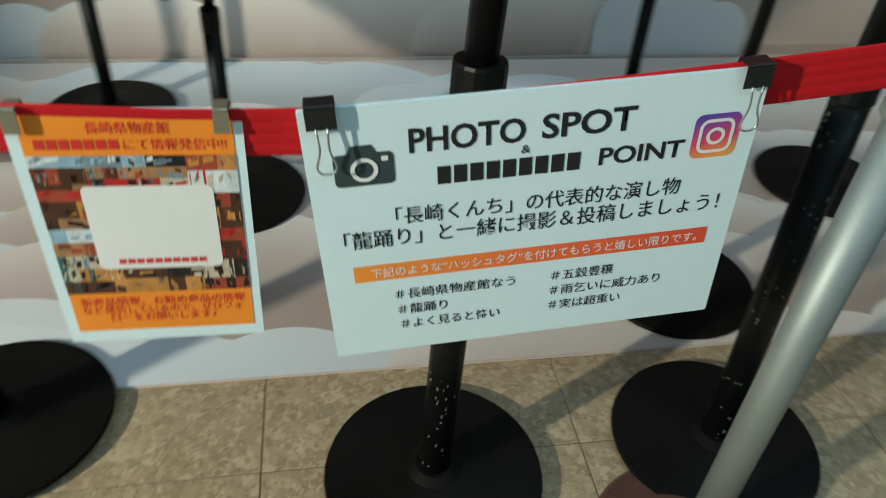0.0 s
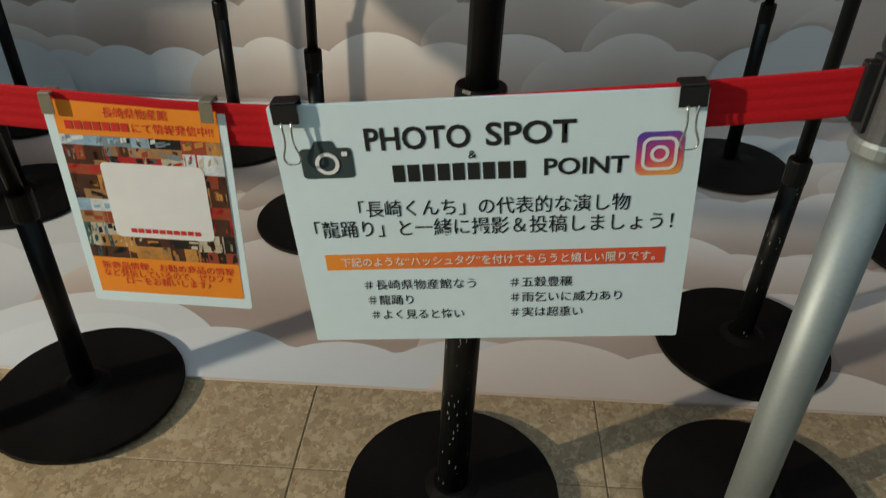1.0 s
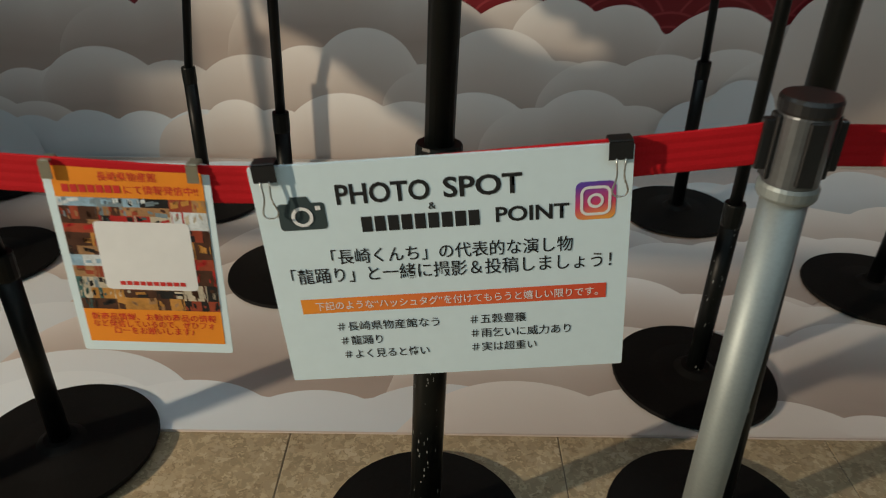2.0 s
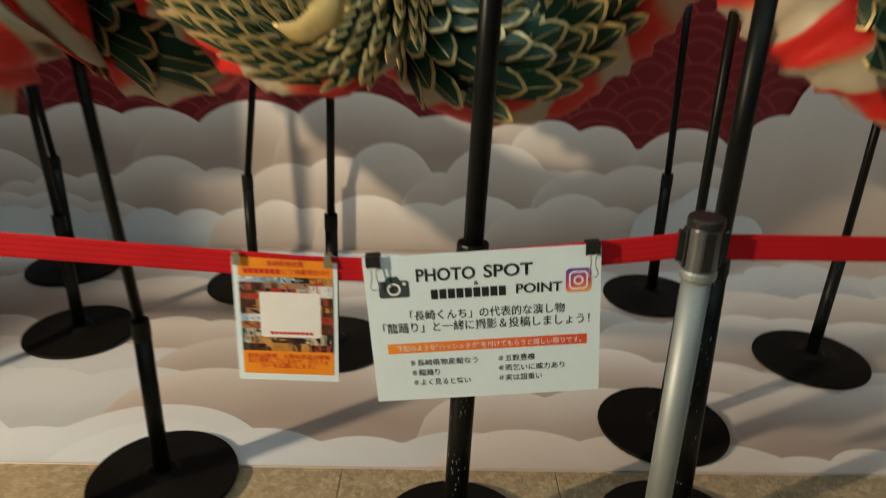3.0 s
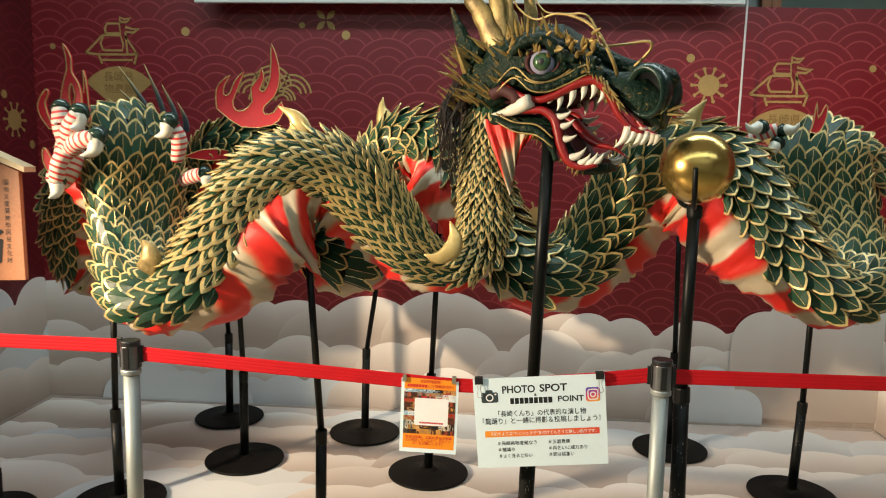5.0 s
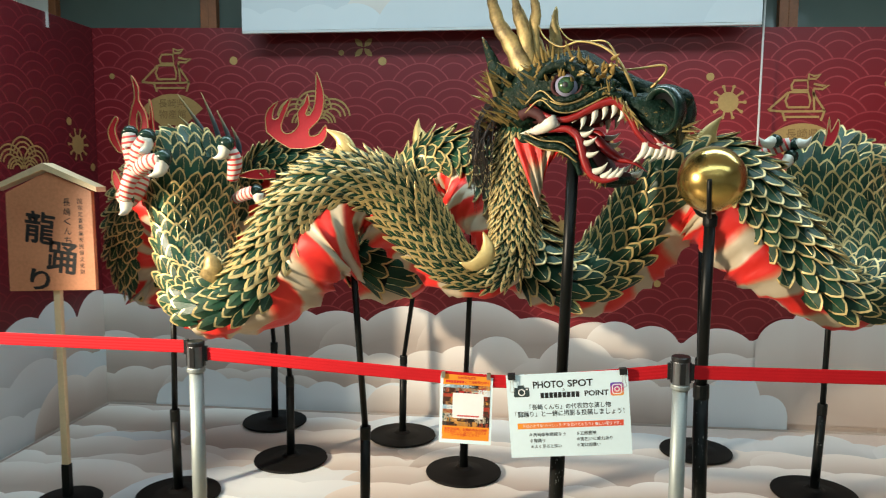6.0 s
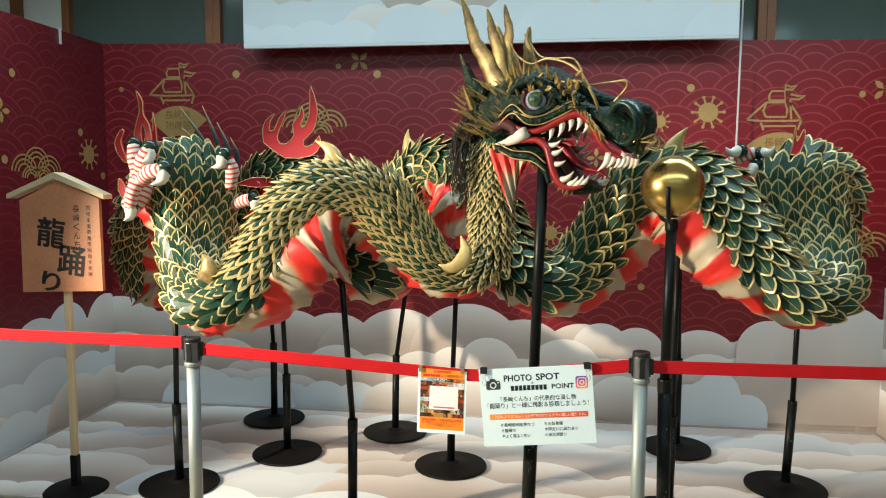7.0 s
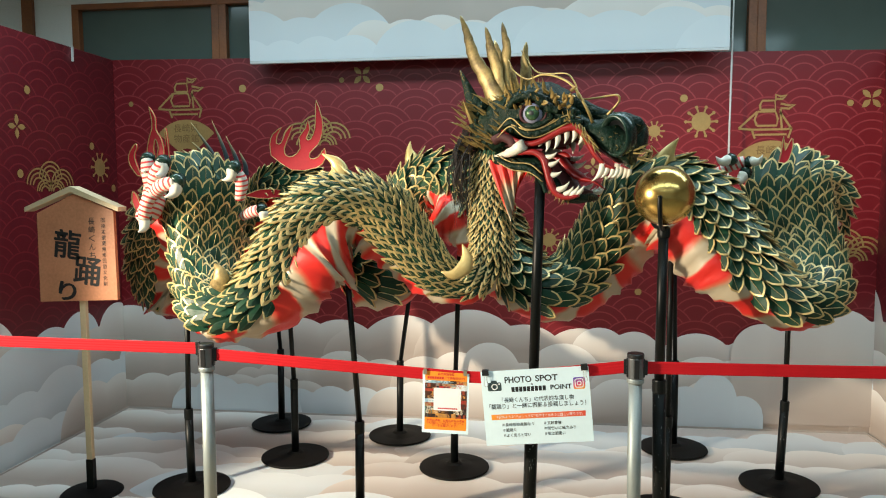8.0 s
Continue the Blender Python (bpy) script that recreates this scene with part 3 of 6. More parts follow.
# ---- stands: weighted plate, lower tube with collar, thin upper rod ----
def stand(base, joint, top, label="black steel pole on a round base plate", r_low=0.0215, r_up=0.0135, chips=0, plate=0.195, flare=1.06):
    t = thing("support_pole", label, "pole", "poles under the dragon", at=(base[0], base[1], 0.0125))
    inv = t.matrix_world.inverted()
    z = 0.0
    part("base_plate", lathe(bmesh.new(), [(plate, 0), (plate + 0.002, 0.004), (plate, 0.011), (plate * 0.55, 0.016), (0.05, 0.024), (0.034, 0.034)], 40), BASE_METAL, t, smooth=False)
    b, j, e = (inv @ Vector(p) for p in ((base[0], base[1], 0.03), joint, top))
    d = (j - b).normalized()
    part("lower_tube", sweep(bmesh.new(), [b, j - d * 0.05], r_low, 16), BLACK_METAL, t, smooth=True)
    part("collar", sweep(bmesh.new(), [j - d * 0.055, j - d * 0.05, j - d * 0.004, j], [r_low, r_low * flare, r_low * flare, r_low * (flare - 0.05)], 16), BLACK_METAL, t)
    part("upper_rod", sweep(bmesh.new(), [j - d * 0.02, e], r_up, 14), BLACK_METAL, t, smooth=True)
    if chips:
        cr = random.Random(int(base[0] * 1000))
        for i in range(chips):
            f, a = cr.random() ** 0.8, cr.uniform(math.pi * 0.95, math.pi * 2.05)
            p = b.lerp(j, f)
            w, h = cr.uniform(0.0004, 0.0016), cr.uniform(0.001, 0.006)
            pts = []
            bm = bmesh.new()
            for kx, kz in ((-1, -0.6), (-0.3, -1), (0.8, -0.7), (1, 0.4), (0.2, 1), (-0.8, 0.7)):
                an = a + kx * w / r_low * cr.uniform(0.6, 1.2)
                pts.append(bm.verts.new(p + Vector((math.cos(an), math.sin(an), 0)) * (r_low * 1.012) + Vector((0, 0, kz * h))))
            bm.faces.new(pts)
            part("paint_chip", bm, CHIP, t)
    return t


stand((0.163, 0.192), (0.185, 0.225, 0.79), (0.21, 0.20, 1.66), r_low=0.028, r_up=0.0215, flare=1.22, chips=150, label="scuffed black steel pole holding the dragon head")
stand((-0.621, 0.392), (-0.617, 0.392, 0.50), (-0.675, 0.39, 1.34))
stand((-1.604, 0.686), (-1.61, 0.686, 0.435), (-1.60, 0.69, 1.05))
stand((-1.206, 1.177), (-1.205, 1.177, 0.475), (-1.24, 1.177, 1.25))
stand((-1.498, 1.75), (-1.495, 1.75, 0.52), (-1.53, 1.72, 1.2))
stand((-0.662, 1.604), (-0.655, 1.604, 0.50), (-0.55, 1.55, 1.15))
stand((-0.258, 1.118), (-0.25, 1.118, 0.52), (-0.22, 1.1, 1.30))
stand((0.712, 0.206), (0.705, 0.236, 0.775), (0.712, 0.236, 1.40), r_low=0.027, r_up=0.0205, flare=1.1, chips=70, label="scuffed black steel pole carrying the golden ball")
stand((0.815, 0.66), (0.82, 0.66, 0.49), (0.822, 0.66, 1.40), chips=40)
stand((1.02, 1.563), (1.02, 1.563, 0.55), (1.0, 1.563, 1.4))
stand((1.467, 1.069), (1.485, 1.069, 0.465), (1.485, 1.05, 1.1), chips=30)


# ---- barrier ----
def barrier_post(x, y, turn=0):
    t = thing("barrier_post", "silver aluminium queue barrier post with dark head", "barrier post", "barrier posts", at=(x, y, 0), rz=turn)
    part("base_plate", lathe(bmesh.new(), [(0.165, 0.0), (0.168, 0.006), (0.160, 0.016), (0.08, 0.026), (0.045, 0.034)], 40), BROWN_BASE, t)
    part("tube", lathe(bmesh.new(), [(0.026, 0.02), (0.026, 0.83)], 28), SILVER, t, smooth=True)
    part("neck_ring", lathe(bmesh.new(), [(0.031, 0.822), (0.033, 0.826), (0.033, 0.836), (0.031, 0.840)], 28), SILVER, t)
    part("head", lathe(bmesh.new(), [(0.0305, 0.838), (0.0305, 0.918), (0.029, 0.922)], 28), SILVER_DARK, t, smooth=False)
    part("cap", lathe(bmesh.new(), [(0.0315, 0.920), (0.0325, 0.923), (0.0325, 0.934), (0.030, 0.938)], 28), PLASTIC, t)
    for a in (0, 90, 180, 270):
        bm = boxed(0.0285, 0.0345, -0.010, 0.010, 0.845, 0.918, 0.0015, 1)
        bmesh.ops.transform(bm, matrix=pose(0, 0, 0, 0, 0, a), verts=bm.verts[:])
        part("belt_slot", bm, PLASTIC, t)
    return t


def belt(x0, z0, x1, z1, y, sag, label):
    t = thing("barrier_belt", label, "belt", "barrier belts")
    bm = bmesh.new()
    n = 40
    prof = [(-0.0245, 0.0), (-0.0225, -0.0012)] + [(-0.0225 + 0.045 * k / 8, -0.0012 - (0.0006 if k % 2 else 0)) for k in range(1, 8)] + [(0.0225, -0.0012), (0.0245, 0.0), (0.0225, 0.0012), (-0.0225, 0.0012)]
    rings = []
    for i in range(n + 1):
        f = i / n
        x = x0 + (x1 - x0) * f
        z = z0 + (z1 - z0) * f - sag(f)
        lean = 0.12 * math.sin(math.pi * f)
        rings.append([bm.verts.new((x, y + b - a * lean, z + a)) for a, b in prof])
    for A, B in zip(rings, rings[1:]):
        for k in range(len(prof)):
            bm.faces.new((A[k], A[(k + 1) % len(prof)], B[(k + 1) % len(prof)], B[k]))
    bm.faces.new(rings[0])
    bm.faces.new(rings[-1][::-1])
    bmesh.ops.recalc_face_normals(bm, faces=bm.faces[:])
    part("webbing", bm, BELT, t)
    for x, z in ((x0, z0), (x1, z1)):
        part("belt_end", boxed(x - 0.009, x + 0.009, y - 0.006, y + 0.006, z - 0.029, z + 0.029, 0.002), PLASTIC, t)
    return t


PX0, PX1 = -1.168, 0.576
barrier_post(PX0, 0.0)
barrier_post(PX1, 0.0)
barrier_post(-3.0, -0.02)
barrier_post(2.55, 0.02)


def sag_mid(f):
    x = PX0 + (PX1 - PX0) * f
    u = min(1.0, max(0.0, (x - PX0) / (-0.10 - PX0)))
    w = min(1.0, max(0.0, (PX1 - x) / (PX1 - -0.10)))
    return 0.061 * min(u, 1) * min(1, w * 1.25) ** 0.9


belt(-2.96, 0.945, PX0 - 0.036, 0.916, 0.0, lambda f: 0.004 * math.sin(math.pi * f), "taut red woven barrier belt")
belt(PX0 + 0.036, 0.892, PX1 - 0.036, 0.884, 0.0, sag_mid, "sagging red woven barrier belt carrying two notices")
belt(PX1 + 0.036, 0.882, 2.51, 0.90, 0.0, lambda f: 0.004 * math.sin(math.pi * f), "taut red woven barrier belt")


# ---- notices clipped on the belt ----
def binder_clip(m, w=0.026, dark=True):
    t = thing("binder_clip", "black binder clip with steel wire handles" if dark else "small grey brass clip", "clip", "clips on the notices")
    t.matrix_world = m
    bm = slab(bmesh.new(), [(-w / 2, -0.016), (w / 2, -0.016), (w / 2, 0.004), (-w / 2, 0.004)], pose(0, -0.0095, 0), 0.001)
    part("front_jaw", bm, PLASTIC if dark else BRASS_CLIP, t)
    bm = boxed(-w / 2, w / 2, -0.0095, 0.010, 0.004, 0.0065, 0.001, 1)
    part("spine", bm, PLASTIC if dark else BRASS_CLIP, t)
    part("back_jaw", slab(bmesh.new(), [(-w / 2, -0.022), (w / 2, -0.022), (w / 2, 0.004), (-w / 2, 0.004)], pose(0, 0.009, 0), 0.001), PLASTIC if dark else BRASS_CLIP, t)
    if dark:
        pts = [(-0.0050, -0.011, -0.014), (-0.004, -0.012, -0.034), (-0.0085, -0.012, -0.050), (-0.006, -0.012, -0.0565), (0, -0.012, -0.058), (0.006, -0.012, -0.0565), (0.0085, -0.012, -0.050), (0.004, -0.012, -0.034), (0.0050, -0.011, -0.014)]
        part("wire_handle", sweep(bmesh.new(), catmull(pts, 3), 0.0011, 6), CLIP_STEEL, t, smooth=True)
    return t


SM = pose(0.002, -0.010, 0.552, 0, -4.9, 0)
SW, SH = 0.421, 0.299
sign = thing("photo_spot_sign", "white laminated photo spot notice hanging from the red belt", "sign")
part("board", slab(bmesh.new(), round_rect(0, SW, 0, SH, 0.002, 2), SM, 0.005), BOARD, sign)


def on_sign(u, v, lift=0.0006):
    return SM @ pose(u * SW, -lift, (1 - v) * SH)


def bars_on(parent, m0, x0, x1, z, h, n, material, name="bar"):
    w = (x1 - x0) / n
    for k in range(n):
        bm = bmesh.new()
        flat(bm, [(x0 + w * (k + 0.1), z - h / 2), (x0 + w * (k + 0.9), z - h / 2), (x0 + w * (k + 0.9), z + h / 2), (x0 + w * (k + 0.1), z + h / 2)], m0, 0.0006)
        part(name, bm, material, parent)


def sign_text(body, u0, u1, v, h, material=INK, lift=0.0006, heavy=0.006):
    text_mesh("lettering", body, on_sign(u0, v, lift), material, sign, (u1 - u0) * SW, h, heavy=heavy)


sign_text("PHOTO", 0.220, 0.470, 0.128, 0.0255, heavy=0.022)
sign_text("SPOT", 0.505, 0.713, 0.125, 0.0255, heavy=0.022)
sign_text("&", 0.462, 0.482, 0.196, 0.0085)
bars_on(sign, SM, 0.274 * SW, 0.600 * SW, (1 - 0.258) * SH, 0.0195, 9, INK)
sign_text("POINT", 0.640, 0.836, 0.252, 0.0195, heavy=0.022)
sign_text("「長崎くんち」の代表的な演し物", 0.180, 0.847, 0.395, 0.0205)
sign_text("「龍踊り」と一緒に撮影＆投稿しましょう！", 0.058, 0.954, 0.476, 0.0215)
bm = bmesh.new()
flat(bm, [(0.070 * SW, 0.345 * SH), (0.943 * SW, 0.345 * SH), (0.943 * SW, 0.415 * SH), (0.070 * SW, 0.415 * SH)], SM, 0.0006)
o = part("colour_band", bm, BAND, sign, "orange to red colour band")
SMI = SM.inverted()
add_uv(o, lambda c: ((SMI @ c).x / SW, 0.5))
sign_text("下記のような“ハッシュタグ”を付けてもらうと嬉しい限りです。", 0.110, 0.92, 0.620, 0.0125, WHITE_INK, 0.0012)
for body, u0, u1, v in (("＃長崎県物産館なう", 0.162, 0.462, 0.728), ("＃龍踊り", 0.166, 0.29, 0.800), ("＃よく見ると怖い", 0.17, 0.425, 0.872),
                        ("＃五穀豊穣", 0.553, 0.715, 0.728), ("＃雨乞いに威力あり", 0.553, 0.845, 0.798), ("＃実は超重い", 0.553, 0.745, 0.870)):
    sign_text(body, u0, u1, v, 0.0142)
# camera pictogram
CM = on_sign(0.122, 0.196)
bm = bmesh.new()
flat(bm, round_rect(-0.027, 0.027, -0.021, 0.013, 0.005), CM)
flat(bm, [(-0.014, 0.013), (0.012, 0.013), (0.008, 0.021), (-0.010, 0.021)], CM)
part("pictogram", bm, INK_GREY, sign, "dark slate camera pictogram")
bm = bmesh.new()
strip(bm, ring_outline(0, -0.004, 0.0105, 26) + [(0.0105, -0.004)], 0.004, CM, 0.001)
flat(bm, [(0.016, 0.004), (0.022, 0.004), (0.022, 0.009), (0.016, 0.009)], CM, 0.001)
part("pictogram_ring", bm, WHITE_INK, sign)
# rounded colour mark
LM = on_sign(0.905, 0.218)
bm = bmesh.new()
flat(bm, round_rect(-0.0225, 0.0225, -0.0235, 0.0235, 0.008), LM)
o = part("colour_mark", bm, LOGO, sign, "purple to orange rounded mark")
LMI = LM.inverted()
add_uv(o, lambda c: (0.5, (LMI @ c).z / 0.047 + 0.5 + (LMI @ c).x * -4))
bm = bmesh.new()
rr = round_rect(-0.0155, 0.0155, -0.0165, 0.0165, 0.0075)
strip(bm, rr + [rr[0]], 0.0034, LM, 0.0006)
strip(bm, ring_outline(0, 0, 0.0075, 24) + [(0.0075, 0)], 0.0034, LM, 0.0006)
part("mark_ring", bm, WHITE_INK, sign)
binder_clip(SM @ pose(0.020, 0.001, SH + 0.001))
binder_clip(SM @ pose(SW - 0.016, 0.001, SH + 0.001))

FM = pose(-0.260, -0.007, 0.597, 0, 1.2, 0) @ pose(0, 0, 0, -1.0, 0, 0)
FW, FH = 0.187, 0.258
flyer = thing("shop_flyer", "laminated orange shop flyer hanging from the red belt", "flyer")
part("laminate", slab(bmesh.new(), round_rect(0, FW, 0, FH, 0.003, 2), FM, 0.0012), BOARD, flyer)


PRINT = {n: mat("photo_" + n, c, 0.38, 0, 0.25, 60, 400, 0.0) for n, c in dict(
    black=(0.012, 0.012, 0.014), umber=(0.07, 0.028, 0.016), brick=(0.30, 0.055, 0.025), red=(0.42, 0.02, 0.018), tan=(0.36, 0.20, 0.09), amber=(0.50, 0.24, 0.05),
    cream=(0.55, 0.48, 0.36), sky=(0.30, 0.44, 0.56), steel=(0.20, 0.26, 0.30), teal=(0.05, 0.13, 0.13), white=(0.66, 0.70, 0.72)).items()}


def photo(u0, u1, v0, v1, bands, seed, label):
    """Small printed shop photo: bands of (share of the height, blocks across, inks), each band broken into uneven blocks."""
    pr = random.Random(seed)
    bm = bmesh.new()
    inks = list(PRINT)
    x0, x1, zt, zb = u0 * FW, u1 * FW, (1 - v0) * FH, (1 - v1) * FH
    total_ = sum(q[0] for q in bands)
    z = zt
    for share, across, names in bands:
        h = (zt - zb) * share / total_
        cuts = [0.0] + sorted(pr.random() for _ in range(across - 1)) + [1.0]
        for c0, c1 in zip(cuts, cuts[1:]):
            top, low = z, z - h
            xa, xb = x0 + (x1 - x0) * c0, x0 + (x1 - x0) * c1
            slope = pr.uniform(-0.25, 0.25) * h
            quads = [(xa, xb, top, low, pr.choice(names), 0.0)]
            for _ in range(3):
                wq, hq = (xb - xa) * pr.uniform(0.15, 0.45), h * pr.uniform(0.2, 0.55)
                xq, zq = xa + (xb - xa - wq) * pr.random(), low + (h - hq) * pr.random()
                quads.append((xq, xq + wq, zq + hq, zq, pr.choice(names), 0.00012))
            for a_, b_, t_, l_, nm, up in quads:
                f = bm.faces.new([bm.verts.new(FM @ Vector((x, -0.0009 - up, zz))) for x, zz in ((a_, l_), (b_, max(zb, l_ + (slope if up else 0))), (b_, min(zt, t_ + (slope if up else 0))), (a_, t_))])
                f.material_index = inks.index(nm)
        z -= h
    return tagged(part("photo", bm, [PRINT[n] for n in inks], flyer, label), kind="stuff")


def fl_rect(name, u0, u1, v0, v1, material, lift, label=""):
    bm = bmesh.new()
    flat(bm, round_rect(u0 * FW, u1 * FW, (1 - v1) * FH, (1 - v0) * FH, 0.006 if name == "white_card" else 0.0001, 4 if name == "white_card" else 1), FM, lift)
    return part(name, bm, material, flyer, label)


fl_rect("orange_field", 0.055, 0.955, 0.025, 0.945, ORANGE, 0.0005)
photo(0.055, 0.29, 0.17, 0.30, [(2, 3, ("sky", "white", "steel")), (3, 6, ("umber", "tan", "brick", "steel")), (1, 3, ("umber", "tan"))], 1, "small photo of a bright shop corner")
photo(0.055, 0.29, 0.30, 0.46, [(2, 2, ("brick", "red")), (3, 4, ("brick", "umber", "amber")), (2, 4, ("umber", "black", "tan"))], 2, "small photo of a red-brown shop wall")
photo(0.29, 0.73, 0.17, 0.30, [(2, 5, ("steel", "sky", "white", "black")), (2, 9, ("brick", "umber", "tan", "steel")), (2, 10, ("black", "umber", "cream", "red", "teal"))], 3, "small photo of stocked shop shelves")
photo(0.73, 0.955, 0.17, 0.32, [(2, 3, ("amber", "tan", "brick")), (3, 5, ("red", "cream", "brick", "white"))], 5, "small photo of red and golden goods")
photo(0.73, 0.955, 0.32, 0.47, [(2, 3, ("umber", "brick", "black")), (3, 5, ("black", "amber", "umber"))], 6, "small photo of a dark shop shelf")
photo(0.055, 0.29, 0.46, 0.755, [(2, 2, ("white", "steel", "sky")), (2, 4, ("brick", "tan")), (2, 7, ("teal", "cream", "steel", "black")), (2, 8, ("cream", "teal", "amber", "black")), (2, 7, ("black", "teal", "umber"))], 7, "small photo of shop shelves")
photo(0.29, 0.73, 0.60, 0.755, [(2, 4, ("tan", "cream", "brick")), (2, 8, ("umber", "amber", "cream", "black")), (3, 7, ("tan", "umber", "amber"))], 9, "small photo of a shop counter")
photo(0.73, 0.955, 0.47, 0.755, [(2, 3, ("red", "brick")), (3, 6, ("black", "umber", "red")), (3, 7, ("black", "cream", "umber")), (2, 4, ("black", "brick"))], 11, "small photo of dark display stands")
fl_rect("white_card", 0.245, 0.835, 0.285, 0.640, WHITE_INK, 0.0014, "blank white rounded card")
bars_on(flyer, FM @ pose(0, -0.0012, 0), 0.335 * FW, 0.76 * FW, (1 - 0.605) * FH, 0.0055, 10, RED_INK)


def fl_text(body, u0, u1, v, h):
    text_mesh("lettering", body, FM @ pose(u0 * FW, -0.0010, (1 - v) * FH), RED_INK, flyer, (u1 - u0) * FW, h)


fl_text("長崎県物産館", 0.33, 0.68, 0.068, 0.0115)
bars_on(flyer, FM @ pose(0, -0.0004, 0), 0.10 * FW, 0.46 * FW, (1 - 0.128) * FH, 0.0095, 7, RED_INK)
fl_text("にて情報発信中!!", 0.475, 0.92, 0.128, 0.0110)
fl_text("新商品情報、お勧め商品の情報", 0.10, 0.92, 0.797, 0.0105)
fl_text("など発信しているので、ぜひフォ", 0.10, 0.90, 0.838, 0.0105)
fl_text("ローをお願いします♪", 0.23, 0.76, 0.878, 0.0105)
binder_clip(FM @ pose(0.010, 0.002, FH - 0.004), 0.013, False)
binder_clip(FM @ pose(FW - 0.016, 0.002, FH - 0.004), 0.013, False)

# ---- wooden name board on a stake ----
CEDAR = mat("cedar_board", (0.58, 0.26, 0.135), 0.42, 0, 0.18, 3, 70, 0.1, 0.001, second=(0.44, 0.185, 0.09))
PALE_WOOD = mat("pale_planed_wood", (0.66, 0.53, 0.33), 0.55, 0, 0.1, 6, 80, 0.08, 0.001)
plaque = thing("wooden_name_board", "cedar name board with pale roof on a wooden stake", "sign board", at=(-2.09, 0.53, 0))
part("board", slab(bmesh.new(), [(-0.215, 1.015), (0.205, 1.030), (0.200, 1.475), (-0.01, 1.560), (-0.212, 1.465)], pose(0, 0, 0), 0.022), CEDAR, plaque)
for sgn, a in ((-1, 0), (1, 0)):
    o = [(0.0, 1.582), (sgn * 0.250, 1.485), (sgn * 0.250, 1.507), (0.0, 1.612)]
    part("roof_strip", slab(bmesh.new(), o if sgn < 0 else o[::-1], pose(-0.008 + sgn * 0.0005, -0.028, -0.012), 0.075), PALE_WOOD, plaque)
part("stake", boxed(-0.02, 0.012, 0.024, 0.05, 0.19, 1.50, 0.002, 1), PALE_WOOD, plaque)
part("stake_foot", boxed(-0.023, 0.015, 0.021, 0.053, 0.03, 0.19, 0.002, 1), BLACK_METAL, plaque)
part("base_plate", lathe(bmesh.new(), [(0.15, 0.006), (0.152, 0.012), (0.14, 0.022), (0.03, 0.034)], 32, pose(-0.004, 0.037, 0)), BASE_METAL, plaque)


def vertical_text(body, x, z, size, gap, sx=1.0):
    for i, ch in enumerate(body):
        text_mesh("lettering", ch, pose(x, -0.0012, z - gap * i), INK, plaque, size * sx, size, "CENTER")


vertical_text("国指定重要無形民俗文化財", 0.145, 1.430, 0.022, 0.0290)
vertical_text("長崎くんち", 0.082, 1.425, 0.034, 0.0430)
for ch, x, z, s in (("龍", -0.055, 1.310, 0.145), ("踊", 0.045, 1.175, 0.140), ("り", -0.065, 1.072, 0.095)):
    for dx in (0.0, 0.004):
        text_mesh("lettering", ch, pose(x + dx, -0.0012 - dx * 0.1, z - dx * 0.5, 0, 7, 0), INK, plaque, s, s, "CENTER", heavy=0.010)


# ---- the dragon ----


def scale_mat(name, objrand):
    """Green lacquer, darker at the root, paler khaki towards the tip, each scale a little different."""
    m = mat(name, (0.012, 0.052, 0.026), 0.42, 0.0, 0.35, 9, 140, 0.2, 0.001, objrand=objrand, island=not objrand, second=(0.003, 0.016, 0.009), spec=0.28)
    nt = m.node_tree
    b = nt.nodes["Principled BSDF"]
    src = b.inputs["Base Color"].links[0].from_socket
    uv = nt.nodes.new("ShaderNodeUVMap")
    sep = nt.nodes.new("ShaderNodeSeparateXYZ")
    nt.links.new(uv.outputs[0], sep.inputs[0])
    rng = nt.nodes.new("ShaderNodeMapRange")
    rng.inputs[1].default_value, rng.inputs[2].default_value, rng.inputs[4].default_value = 0.5, 1.0, 0.32
    nt.links.new(sep.outputs[0], rng.inputs[0])
    mx = nt.nodes.new("ShaderNodeMix")
    mx.data_type = "RGBA"
    mx.inputs[7].default_value = (0.12, 0.14, 0.07, 1)
    nt.links.new(rng.outputs[0], mx.inputs[0])
    nt.links.new(src, mx.inputs[6])
    nt.links.new(mx.outputs[2], b.inputs["Base Color"])
    return m


SCALE_GREEN = scale_mat("dark_green_lacquer", True)
SCALE_GREEN_S = scale_mat("dark_green_lacquer_small", False)
SCALE_GOLD = mat("gold_painted_rim", (0.56, 0.42, 0.17), 0.38, 0.35, 0.2, 12, 120, 0.12, 0.001)
GOLD_LEAF = mat("worn_gold_leaf", (0.34, 0.25, 0.09), 0.42, 0.4, 0.2, 14, 90, 0.25, 0.003, second=(0.10, 0.07, 0.03))
BODY_DARK = mat("dark_green_cloth", (0.005, 0.013, 0.009), 0.85, 0, 0.3)
FABRIC = uv_ramp_mat("red_white_dyed_silk", 0, [(0.0, (0.58, 0.014, 0.008)), (0.42, (0.62, 0.018, 0.010)), (0.50, (0.58, 0.12, 0.06)), (0.58, (0.44, 0.33, 0.21)), (0.64, (0.46, 0.385, 0.27)), (0.93, (0.46, 0.385, 0.27)), (0.97, (0.54, 0.18, 0.10)), (1.0, (0.58, 0.014, 0.008))], 0.5, 0.16, 9.0, True, 0.35)


